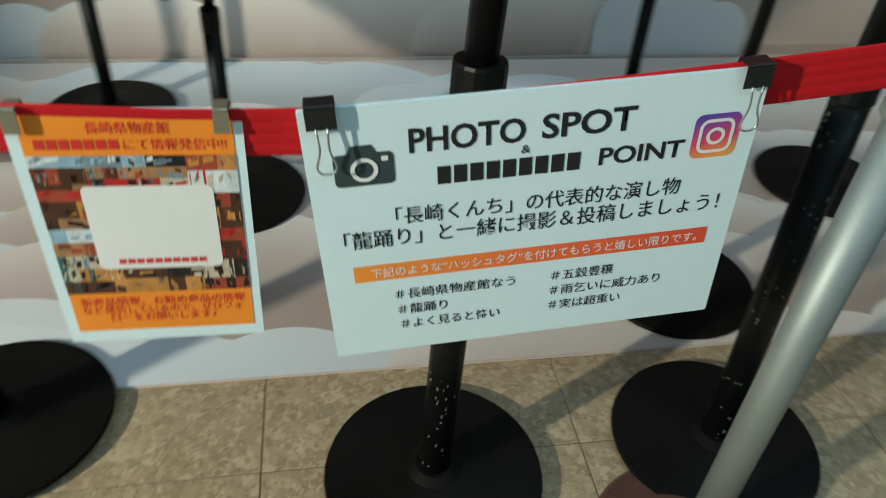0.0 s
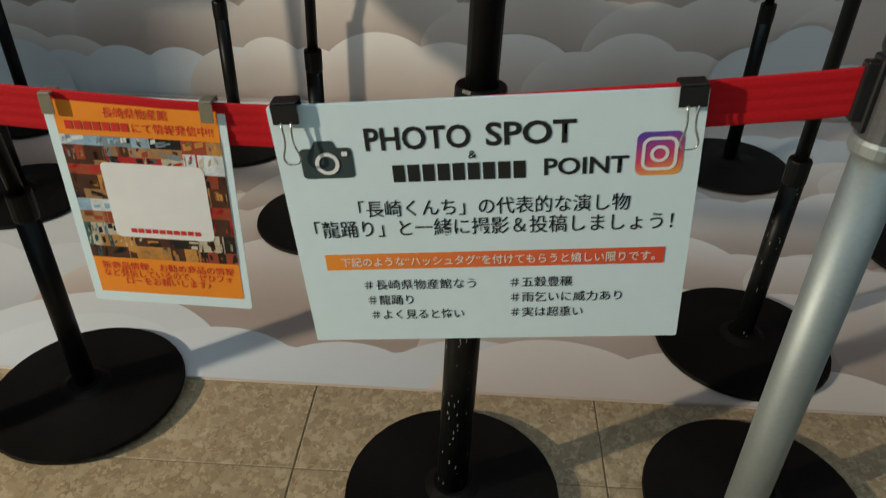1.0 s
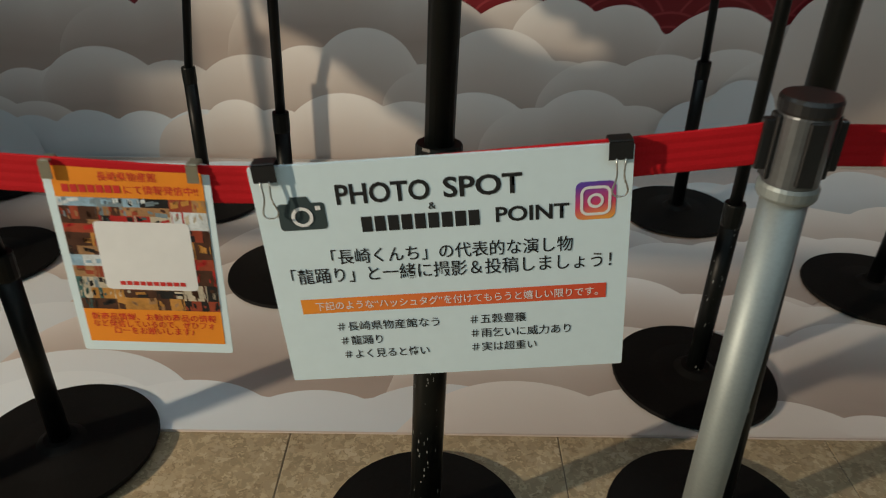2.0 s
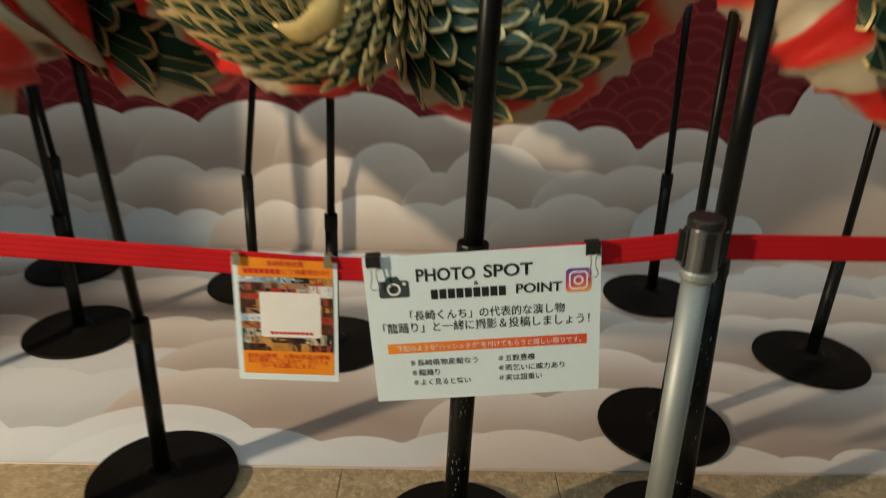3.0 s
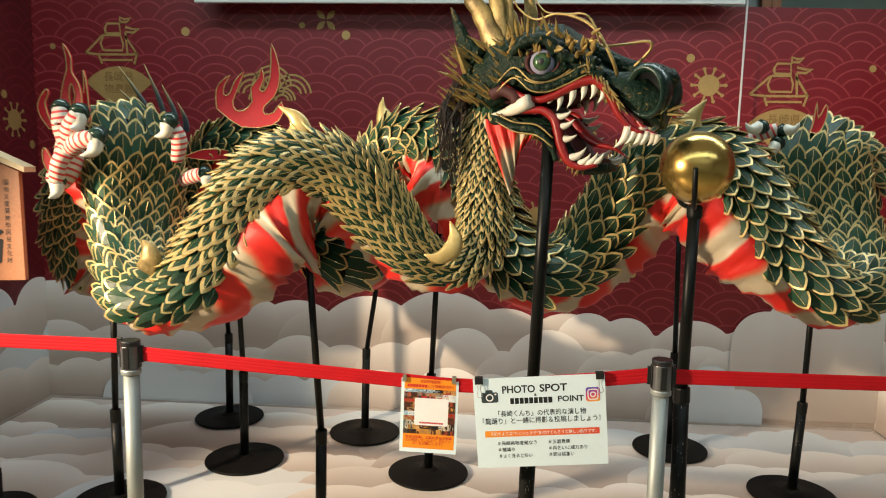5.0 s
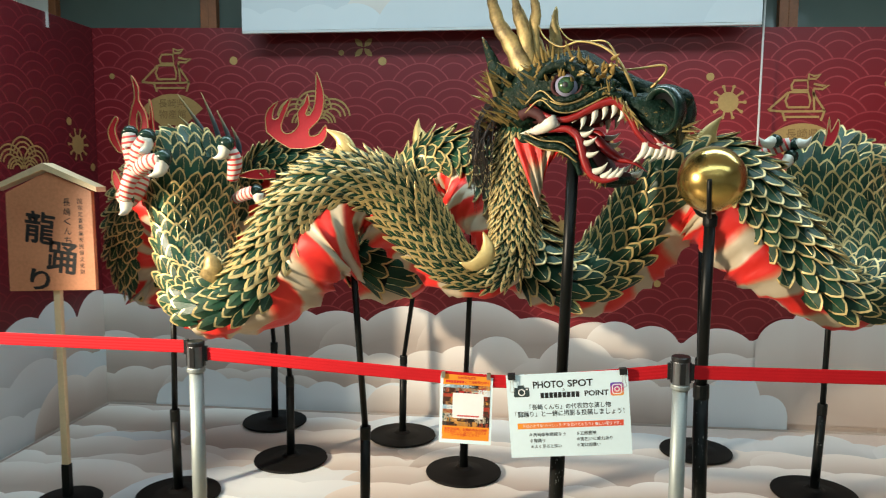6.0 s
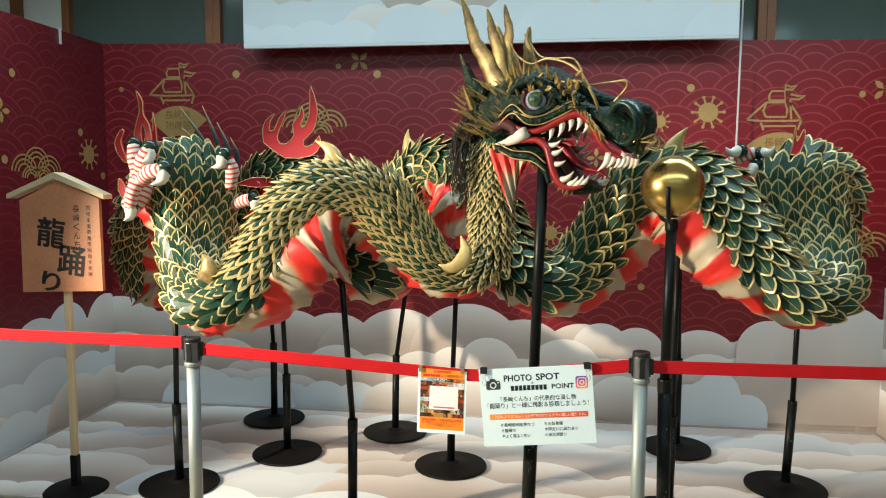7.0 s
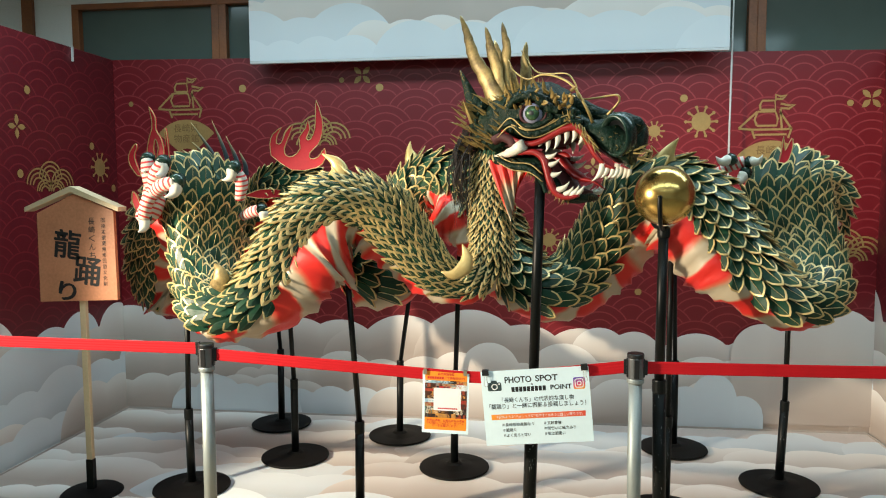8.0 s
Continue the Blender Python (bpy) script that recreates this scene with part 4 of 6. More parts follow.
def leaf_mesh(name, green, rim, half, big=False):
    """A pointed lacquered scale of unit length along x, raised midrib, gold rim. Root at x = 0."""
    bm = bmesh.new()
    crown = lambda x, y: (0.11 if big else 0.14) * (1 - (y / 0.46) ** 2) + 0.05 * x * x
    outer = [(x, y) for x, y in half] + [(x, -y) for x, y in half[-2::-1]]
    inner = []
    for x, y in outer:
        k = 1 - rim / max(0.12, math.hypot(x - 0.45, y)) * 0.62
        inner.append((0.45 + (x - 0.45) * k if x > 0.3 else x, y * k))
    O = [bm.verts.new((x, y, crown(x, y) + 0.02)) for x, y in outer]
    U = [bm.verts.new((x, y * 0.97, crown(x, y) - 0.035)) for x, y in outer]
    I = [bm.verts.new((x, y, crown(x, y) + 0.012)) for x, y in inner]
    n = len(outer)
    for i in range(n - 1):
        f = bm.faces.new((O[i], O[i + 1], I[i + 1], I[i]))
        f.material_index = 0 if i in (0, 1, n - 3, n - 2) or (big and i in (2, n - 4)) else 1
        f = bm.faces.new((U[i], U[i + 1], O[i + 1], O[i]))
        f.material_index = 1
    tip = n // 2
    c = [bm.verts.new((x, 0, crown(x, 0) + (0.016 if big else 0.035))) for x in (0.0, 0.3, 0.6)]
    loopa = I[: tip + 1]
    loopb = I[tip:][::-1]
    for lp, sgn in ((loopa, 1), (loopb, -1)):
        q = [(lp[0], lp[1], c[0]), (lp[1], lp[2], c[1], c[0]), (lp[2], lp[3], c[2], c[1]), (lp[3], lp[4], c[2]), (lp[4], lp[5], c[2])]
        for face in q:
            f = bm.faces.new(face if sgn > 0 else face[::-1])
    # gold midrib
    r = [bm.verts.new((x, y, crown(x, 0) + z)) for x, y, z in ((0.05, 0.018, 0.05), (0.05, -0.018, 0.05), (0.88, 0.012, 0.035), (0.88, -0.012, 0.035), (0.05, 0, 0.064), (0.88, 0, 0.048))]
    for face in ((r[0], r[4], r[5], r[2]), (r[4], r[1], r[3], r[5])):
        f = bm.faces.new(face)
        f.material_index = 0 if big else 1
    bmesh.ops.recalc_face_normals(bm, faces=bm.faces[:])
    uv = bm.loops.layers.uv.new("UVMap")
    for f in bm.faces:
        for lp in f.loops:
            lp[uv].uv = (lp.vert.co.x, 0.5 + lp.vert.co.y)
    me = bpy.data.meshes.new(name)
    bm.to_mesh(me)
    bm.free()
    me.materials.append(green)
    me.materials.append(SCALE_GOLD)
    return me


LEAF = leaf_mesh("scale", SCALE_GREEN, 0.29, [(0.0, 0.28), (0.28, 0.42), (0.56, 0.46), (0.78, 0.36), (0.92, 0.18), (1.0, 0.0)])
LEAF_BIG = leaf_mesh("scale_big", SCALE_GREEN, 0.125, [(0.0, 0.34), (0.30, 0.45), (0.58, 0.48), (0.79, 0.38), (0.93, 0.18), (1.0, 0.0)], True)
leaf_v = np.array([v.co[:] for v in LEAF.vertices])
big_v = np.array([v.co[:] for v in LEAF_BIG.vertices])
leaf_f = [tuple(p.vertices) for p in LEAF.polygons]
leaf_m = [p.material_index for p in LEAF.polygons]

dragon = thing("dragon", "green and gold scaled festival dragon with red mouth on black poles", "dragon figure")
# centre line: x, y, z, radius, scale width, up-hint x, y, z, breadth across the back
BODY = [
    (0.02, 0.42, 1.74, 0.100, 0.032, -0.8, -0.8, 0.5, 1),
    (-0.00, 0.44, 1.58, 0.098, 0.031, -0.6, -0.9, 0.2, 1),
    (-0.00, 0.44, 1.41, 0.100, 0.032, -0.5, -0.9, 0.1, 1),
    (-0.02, 0.42, 1.24, 0.092, 0.034, -0.2, -0.8, 0.6, 1),
    (-0.12, 0.41, 1.14, 0.084, 0.038, 0, -0.5, 1, 1),
    (-0.27, 0.41, 1.20, 0.112, 0.040, 0.15, -0.5, 1, 1),
    (-0.40, 0.43, 1.33, 0.142, 0.043, 0.25, -0.45, 1, 1),
    (-0.54, 0.43, 1.47, 0.156, 0.046, 0.2, -0.35, 1, 1),
    (-0.71, 0.40, 1.50, 0.156, 0.047, 0, -0.3, 1, 1),
    (-0.86, 0.36, 1.40, 0.155, 0.050, -0.5, -0.3, 0.8, 1),
    (-0.95, 0.30, 1.23, 0.150, 0.054, -0.8, -0.35, 0.7, 1),
    (-1.06, 0.27, 1.07, 0.136, 0.060, -0.25, -0.35, 1, 1),
    (-1.19, 0.29, 1.01, 0.128, 0.067, 0, -0.15, 1, 1.05),
    (-1.33, 0.42, 1.02, 0.130, 0.069, 0.4, -0.4, 1, 1.15),
    (-1.44, 0.60, 1.14, 0.138, 0.071, 1, -0.6, 0.5, 1.35),
    (-1.49, 0.70, 1.34, 0.140, 0.072, 1, -0.75, 0.1, 1.5),
    (-1.51, 0.74, 1.53, 0.140, 0.074, 0.9, -0.8, 0.15, 1.45),
    (-1.59, 0.82, 1.63, 0.138, 0.074, 0.4, -0.9, 0.5, 1.15),
    (-1.74, 0.88, 1.55, 0.138, 0.074, -0.3, -0.7, 0.9, 1),
    (-1.95, 1.04, 1.37, 0.130, 0.065, -1, -0.6, 0.3, 1),
    (-2.03, 1.12, 1.16, 0.125, 0.064, -1, -0.6, 0.3, 1),
    (-1.98, 1.22, 0.98, 0.135, 0.069, -0.6, -0.3, 0.8, 1),
    (-1.69, 1.30, 1.06, 0.135, 0.074, 0, -0.3, 1, 1),
    (-1.46, 1.24, 1.35, 0.140, 0.072, -0.2, -0.3, 1, 1),
    (-1.27, 1.16, 1.57, 0.140, 0.062, 0, -0.2, 1, 1),
    (-1.05, 1.08, 1.53, 0.140, 0.067, 0.3, -0.3, 1, 1),
    (-0.83, 0.86, 1.30, 0.135, 0.070, 0.1, -0.9, 0.75, 1.1),
    (-0.64, 0.70, 1.18, 0.135, 0.070, 0.1, -0.9, 0.75, 1.1),
    (-0.52, 0.76, 1.16, 0.135, 0.070, 0.1, -0.9, 0.75, 1.1),
    (-0.54, 1.10, 1.30, 0.140, 0.072, -0.5, -0.4, 1, 1),
    (-0.53, 1.20, 1.50, 0.140, 0.077, -0.5, -0.5, 1, 1),
    (-0.40, 1.20, 1.63, 0.138, 0.079, 0, -0.4, 1, 1),
    (-0.21, 1.10, 1.59, 0.138, 0.079, 0.7, -0.4, 0.9, 1),
    (-0.05, 0.92, 1.41, 0.140, 0.077, 0.9, -0.5, 0.7, 1),
    (0.06, 0.76, 1.21, 0.145, 0.076, 0.3, -0.9, 0.5, 1),
    (0.20, 0.68, 1.09, 0.142, 0.076, 0, -0.5, 1, 1),
    (0.36, 0.72, 1.12, 0.142, 0.076, -0.2, -0.5, 1, 1),
    (0.50, 0.74, 1.29, 0.148, 0.076, -0.5, -0.5, 0.9, 1),
    (0.62, 0.74, 1.47, 0.150, 0.077, -0.4, -0.4, 1, 1),
    (0.78, 0.72, 1.58, 0.150, 0.079, 0, -0.3, 1, 1),
    (0.94, 0.64, 1.51, 0.150, 0.072, 0.45, -0.35, 1, 1),
    (1.05, 0.56, 1.33, 0.148, 0.072, 0.65, -0.45, 0.8, 1),
    (1.17, 0.50, 1.15, 0.136, 0.072, 0.6, -0.35, 0.8, 1),
    (1.31, 0.53, 1.06, 0.120, 0.072, 0.25, -0.2, 1, 1.05),
    (1.46, 0.68, 1.09, 0.126, 0.074, 0, -0.2, 1, 1.2),
    (1.49, 0.86, 1.21, 0.140, 0.074, -0.1, -0.8, 0.7, 1.3),
    (1.45, 0.97, 1.37, 0.145, 0.076, -0.2, -1, 0.3, 1.45),
    (1.46, 1.05, 1.54, 0.145, 0.077, -0.1, -1, 0.35, 1.4),
    (1.56, 1.16, 1.61, 0.140, 0.076, 0.5, -0.7, 0.8, 1.1),
    (1.68, 1.24, 1.54, 0.130, 0.071, 1, -0.6, 0.5, 1),
    (1.73, 1.30, 1.40, 0.110, 0.067, 1, -0.6, 0.1, 1),
    (1.69, 1.40, 1.28, 0.085, 0.062, 0.6, -0.5, 0.6, 1),
]
line = catmull(BODY, 10)
P = [Vector(p[:3]) for p in line]
arcl = [0.0]
for a, b in zip(P, P[1:]):
    arcl.append(arcl[-1] + (b - a).length)


def body_at(s):
    """Position, tail direction, up, side, radius and scale width at the length s."""
    i = min(max(int(np.searchsorted(arcl, s)) - 1, 0), len(P) - 2)
    f = (s - arcl[i]) / max(1e-6, arcl[i + 1] - arcl[i])
    q = line[i] + (line[i + 1] - line[i]) * f
    t = (P[min(i + 2, len(P) - 1)] - P[max(i - 1, 0)]).normalized()
    h = Vector(q[5:8])
    u = (h - t * t.dot(h)).normalized()
    return Vector(q[:3]), t, u, t.cross(u), q[3] * 0.88, q[4], q[8]


def skin(u, sd, r, k, a):
    """Offset of the back's surface at the angle a; a broad back (k) is flattened and a little hollow."""
    return u * math.cos(a) * r * (1 - 0.95 * (k - 1) * max(0.0, math.cos(a)) ** 2) + sd * math.sin(a) * r * k


total = arcl[-1]
# inner tube
bm = bmesh.new()
rings = []
steps = 260
for i in range(steps + 1):
    p, t, u, sd, r, w, wide = body_at(total * i / steps)
    rings.append([bm.verts.new(p + skin(u, sd, r * 0.93, wide, a)) for a in [2 * math.pi * k / 20 for k in range(20)]])
for A, B in zip(rings, rings[1:]):
    for k in range(20):
        bm.faces.new((A[k], A[(k + 1) % 20], B[(k + 1) % 20], B[k]))
bm.faces.new(rings[0])
bm.faces.new(rings[-1])
bmesh.ops.recalc_face_normals(bm, faces=bm.faces[:])
part("body", bm, BODY_DARK, dragon, "dark green cloth body under the scales", smooth=True)

# belly cloth, gathered and hanging in bags under the arches
bm = bmesh.new()
uvl = bm.loops.layers.uv.new("UVMap")
rings = []
steps, m_ = 520, 24
arch = []
for i in range(steps + 1):
    s = total * i / steps
    d = 0.10
    a, b = body_at(max(0.0, s - d)), body_at(min(total, s + d))
    arch.append(max(0.0, min(1.0, -(b[1] - a[1]).dot(body_at(s)[2]) / 0.45)))
arch = np.convolve(np.pad(arch, 20, "edge"), np.ones(41) / 41, "valid")
for i in range(steps + 1):
    s = total * i / steps
    p, t, u, sd, r, w, wide = body_at(s)
    bag = min(1.9, 2.4 * float(arch[i])) * (0.40 + 0.8 * abs(t.z)) * (1 - (0.85 if p.x < 0 and p.y < 0.7 else 0.3) * min(1.0, max(0.0, (t.z + 0.15) / 0.5))) * (1.0 if p.y < 1.0 else 0.55)
    ring = []
    for k in range(m_ + 1):
        a = radians(90) + radians(180) * k / m_
        c = math.sin(math.pi * k / m_)
        g = s * 44 + 0.10 * k * math.sin(s * 2.3) + 3.0 * noise.noise((s * 2.2, k * 0.11, 0))
        fold = 0.027 * (1 - 2 * abs(math.sin(g)) ** 0.8) * (0.25 + arch[i])
        pl = fold + 0.045 * noise.noise((s * 5, k * 0.22, 3.0)) + 0.014 * noise.noise((s * 17, k * 0.6, 9.0))
        d = r * (0.97 + ((0.26 if p.y > 0.6 else 0.16) + bag) * c ** 0.8) + pl * (0.15 + c)
        sway = 0.05 * bag * c * math.sin(s * 9)
        ring.append((bm.verts.new(p + (u * math.cos(a) + sd * math.sin(a) * (1 + 0.8 * (wide - 1))) * d + t * sway), s * 5.5 + 0.030 * k + 0.14 * math.sin(k * 0.4 + s * 3), k / m_))
    rings.append(ring)
for A, B in zip(rings, rings[1:]):
    for k in range(m_):
        q = (A[k], A[k + 1], B[k + 1], B[k])
        f = bm.faces.new([v[0] for v in q])
        for lp, v in zip(f.loops, q):
            lp[uvl].uv = (v[1], v[2])
bmesh.ops.recalc_face_normals(bm, faces=bm.faces[:])
part("belly_cloth", bm, FABRIC, dragon, "red and cream dyed silk belly", smooth=True)

# scales in staggered rows, tips towards the tail
rs = random.Random(9)
placed = []
s, row = 0.0, 0
while s < total - 0.05:
    p, t, u, sd, r, w, wide = body_at(s)
    span = radians(105)
    n = max(5, int(round(2 * span * r * (0.5 + 0.5 * wide) / (w * 0.86))))
    big_ = min(1.0, max(0.0, (w - 0.040) / 0.045))
    for k in range(n):
        a = -span + 2 * span * (k + (0.5 if row % 2 else 0.0) + 0.25) / n
        if abs(a) > span:
            continue
        a += rs.uniform(-0.03, 0.03)
        out = skin(u, sd, r * 0.93, wide, a)
        tang = (skin(u, sd, r, wide, a + 0.02) - skin(u, sd, r, wide, a - 0.02)).normalized()
        nrm = tang.cross(t).normalized()
        if nrm.dot(out) < 0:
            nrm = -nrm
        side = t.cross(nrm)
        lift = radians(rs.uniform(15, 27) - 3 * big_)
        tt = (t * math.cos(lift) + nrm * math.sin(lift) + side * rs.uniform(-0.11, 0.11)).normalized()
        roll = rs.uniform(-0.14, 0.14)
        nn = (nrm - tt * tt.dot(nrm) + side * roll).normalized()
        nn = (nn - tt * tt.dot(nn)).normalized()
        ss = nn.cross(tt)
        L = w * rs.uniform(0.94, 1.10) * (2.25 - 0.55 * big_)
        W = w * rs.uniform(0.94, 1.10) * (0.86 + 0.20 * big_)
        m = Matrix((tt * L, ss * W, nn * (w * 1.15))).transposed().to_4x4()
        m.translation = p + out - t * (L * 0.35)
        placed.append((m, p.x, p.y + nrm.y * r, nrm.y, w > 0.057))
    s += w * (0.66 - 0.02 * big_)
    row += 1
near = [i for i, q in enumerate(placed) if -1.30 < q[1] < -0.10 and q[2] < 0.42 and q[3] < -0.15][:300]
chosen = set(near)
for i in near:
    ob = new("scale", LEAF_BIG if placed[i][4] else LEAF)
    ob.matrix_local = placed[i][0]
    ob.parent = dragon
rest = [placed[i] for i in range(len(placed)) if i not in chosen]
vv, ff, mi = [], [], []
hom = np.c_[leaf_v, np.ones(len(leaf_v))]
hom_big = np.c_[big_v, np.ones(len(big_v))]
for m, _, _, _, is_big in rest:
    o = len(vv) * len(leaf_v)
    vv.append(((hom_big if is_big else hom) @ np.array(m).T)[:, :3])
    ff += [tuple(i + o for i in f) for f in leaf_f]
    mi += leaf_m
me = bpy.data.meshes.new("scales")
me.from_pydata(np.concatenate(vv).tolist(), [], ff)
me.materials.append(SCALE_GREEN_S)
me.materials.append(SCALE_GOLD)
me.polygons.foreach_set("material_index", mi)
uv = me.uv_layers.new(name="UVMap")
leaf_uv = np.array([(leaf_v[i][0], 0.5 + leaf_v[i][1]) for f in leaf_f for i in f])
uv.data.foreach_set("uv", np.tile(leaf_uv, (len(rest), 1)).ravel())
ob = new("scales", me)
ob.parent = dragon
tagged(ob, "overlapping dark green scales with gold rims", kind="stuff")


# ---- dragon head ----
def head_mat():
    m = mat("dark_green_gilded_lacquer", (0.005, 0.016, 0.009), 0.5, 0.0, 0.4, 10, 60, 1.0, 0.010, spec=0.16)
    nt = m.node_tree
    b = nt.nodes["Principled BSDF"]
    src = b.inputs["Base Color"].links[0].from_socket
    tc = nt.nodes.new("ShaderNodeTexCoord")
    n = nt.nodes.new("ShaderNodeTexNoise")
    n.inputs["Scale"].default_value, n.inputs["Detail"].default_value, n.inputs["Distortion"].default_value = 34, 5, 1.6
    nt.links.new(tc.outputs["Object"], n.inputs["Vector"])
    r = ramp_node(nt, [(0.0, (0, 0, 0)), (0.62, (0, 0, 0)), (0.70, (0.8, 0.8, 0.8)), (1.0, (1, 1, 1))])
    nt.links.new(n.outputs["Fac"], r.inputs[0])
    mx = nt.nodes.new("ShaderNodeMix")
    mx.data_type = "RGBA"
    mx.inputs[7].default_value = (0.22, 0.15, 0.045, 1)
    nt.links.new(r.outputs[0], mx.inputs[0])
    nt.links.new(src, mx.inputs[6])
    nt.links.new(mx.outputs[2], b.inputs["Base Color"])
    return m


HEAD_SKIN = head_mat()
LIP_RED = mat("red_lacquer_lip", (0.22, 0.006, 0.006), 0.36, 0, 0.2, 12, 60, 0.15, 0.002)
MOUTH = mat("dark_red_mouth", (0.045, 0.005, 0.005), 0.75, 0, 0.3)
IVORY = mat("ivory_painted_tooth", (0.60, 0.57, 0.48), 0.35, 0, 0.1, 20, 80, 0.1, 0.001)
EYE_WHITE = mat("grey_lilac_eyeball", (0.26, 0.26, 0.36), 0.12, 0, 0.15, 18, 50, 0.0)
IRIS = mat("gold_green_iris", (0.05, 0.09, 0.03), 0.12, 0.3, 0.4, 70, 120, 0.0, second=(0.02, 0.06, 0.05))
HAIR = mat("dark_brown_hair", (0.022, 0.014, 0.010), 0.5, 0, 0.4, 30, 200, 0.0)
SPIKE = mat("old_gold_spike", (0.34, 0.24, 0.08), 0.4, 0.45, 0.3, 22, 90, 0.15, 0.002)
GREEN_GLOSS = mat("glossy_green_lacquer", (0.010, 0.028, 0.020), 0.24, 0.1, 0.4, 14, 50, 0.2, 0.003)
FLAME_RED = mat("red_painted_flame", (0.56, 0.012, 0.026), 0.55, 0, 0.12, 6, 60, 0.06, 0.001)
STRIPE = uv_ramp_mat("red_white_bound_arm", 0, [(0.0, (0.50, 0.03, 0.03)), (0.32, (0.50, 0.03, 0.03)), (0.38, (0.50, 0.46, 0.40)), (0.94, (0.52, 0.48, 0.42)), (1.0, (0.50, 0.03, 0.03))], 0.6, 0.06, 20, True, 0.15)
BALL_GOLD = mat("polished_gold_leaf", (0.58, 0.40, 0.12), 0.24, 0.95, 0.12, 5, 70, 0.12, 0.001)
BLUE_SPIKE = uv_ramp_mat("blue_to_gold_spine", 1, [(0.0, (0.03, 0.06, 0.11)), (0.5, (0.07, 0.09, 0.09)), (1.0, (0.42, 0.32, 0.12))], 0.4)

HO, HF, HS = Vector((0.246, 0.303, 0)), Vector((0.88, -0.47, 0)), Vector((0.47, 0.88, 0))


def hl(a, s, z):
    return HO + HF * (a if a < 0 else a * 0.86) + HS * s + Vector((0, 0, z))


def hx(x, z, s):
    """Point of the near side at the plan x, with side offset s (negative is near)."""
    return hl((x - 0.246 - 0.47 * s) / 0.88, s, z)


def loft(stations, n=22, rough=0.008, seed=0.0, power=0.75):
    rows = catmull(stations, 5)
    bm = bmesh.new()
    rings = []
    for a, zt, zb, hw in rows:
        c, h = 0.5 * (zt + zb), 0.5 * (zt - zb)
        ring = []
        for k in range(n):
            th = 2 * math.pi * k / n
            cs, sn = math.cos(th), math.sin(th)
            p = hl(a, hw * math.copysign(abs(cs) ** power, cs), c + h * math.copysign(abs(sn) ** power, sn))
            ring.append(bm.verts.new(p + Vector((0, 0, 1)) * rough * noise.noise(p * 22 + Vector((seed, 0, 0))) + HS * rough * math.copysign(1, cs) * noise.noise(p * 17 + Vector((0, seed, 5)))))
        rings.append(ring)
    for A, B in zip(rings, rings[1:]):
        for k in range(n):
            bm.faces.new((A[k], A[(k + 1) % n], B[(k + 1) % n], B[k]))
    bm.faces.new(rings[0])
    bm.faces.new(rings[-1])
    bmesh.ops.recalc_face_normals(bm, faces=bm.faces[:])
    return bm


head = part("head", loft([(-0.34, 1.90, 1.74, 0.10), (-0.27, 1.95, 1.71, 0.135), (-0.18, 1.98, 1.735, 0.15), (-0.09, 2.005, 1.77, 0.150), (0.0, 2.015, 1.765, 0.14), (0.08, 1.975, 1.785, 0.125),
                         (0.16, 1.900, 1.815, 0.105), (0.24, 1.845, 1.795, 0.092), (0.30, 1.845, 1.735, 0.09), (0.36, 1.835, 1.685, 0.085), (0.43, 1.79, 1.665, 0.06)], 26, 0.016, 1.0), HEAD_SKIN, dragon, "dark green gilded dragon head with open mouth", smooth=True)
part("palate", loft([(-0.15, 1.765, 1.745, 0.12), (0.0, 1.765, 1.748, 0.115), (0.10, 1.79, 1.77, 0.10), (0.20, 1.80, 1.785, 0.085), (0.29, 1.74, 1.72, 0.075), (0.37, 1.69, 1.67, 0.065)], 16, 0.003), MOUTH, head)
jaw = part("lower_jaw", loft([(-0.24, 1.715, 1.675, 0.10), (-0.10, 1.718, 1.645, 0.120), (0.0, 1.705, 1.605, 0.115), (0.06, 1.655, 1.56, 0.11), (0.10, 1.60, 1.53, 0.105), (0.15, 1.556, 1.515, 0.095), (0.23, 1.552, 1.522, 0.06)], 22, 0.012, 4.0), HEAD_SKIN, head, smooth=True)
part("mouth_floor", loft([(-0.05, 1.718, 1.70, 0.085), (0.03, 1.70, 1.67, 0.085), (0.09, 1.645, 1.60, 0.085), (0.14, 1.585, 1.55, 0.08), (0.21, 1.565, 1.54, 0.05)], 14, 0.003), MOUTH, head)

UP = [(0.05, 1.815), (0.10, 1.775), (0.163, 1.755), (0.215, 1.765), (0.258, 1.784), (0.315, 1.808), (0.37, 1.815), (0.41, 1.785), (0.435, 1.745), (0.458, 1.706), (0.50, 1.665), (0.545, 1.648)]
LOW = [(0.06, 1.725), (0.12, 1.720), (0.18, 1.722), (0.225, 1.695), (0.243, 1.65), (0.258, 1.60), (0.285, 1.555), (0.33, 1.535), (0.39, 1.545)]
wid = lambda x: 0.152 - 0.19 * max(0, x - 0.12)


def mirrored(pts, k=1.0):
    for side in (-1, 1):
        out = []
        for x, z in pts:
            s = -wid(x) * k
            a = (x - 0.246 - 0.47 * s) / 0.88
            out.append(hl(a, s * -side, z))
        yield out


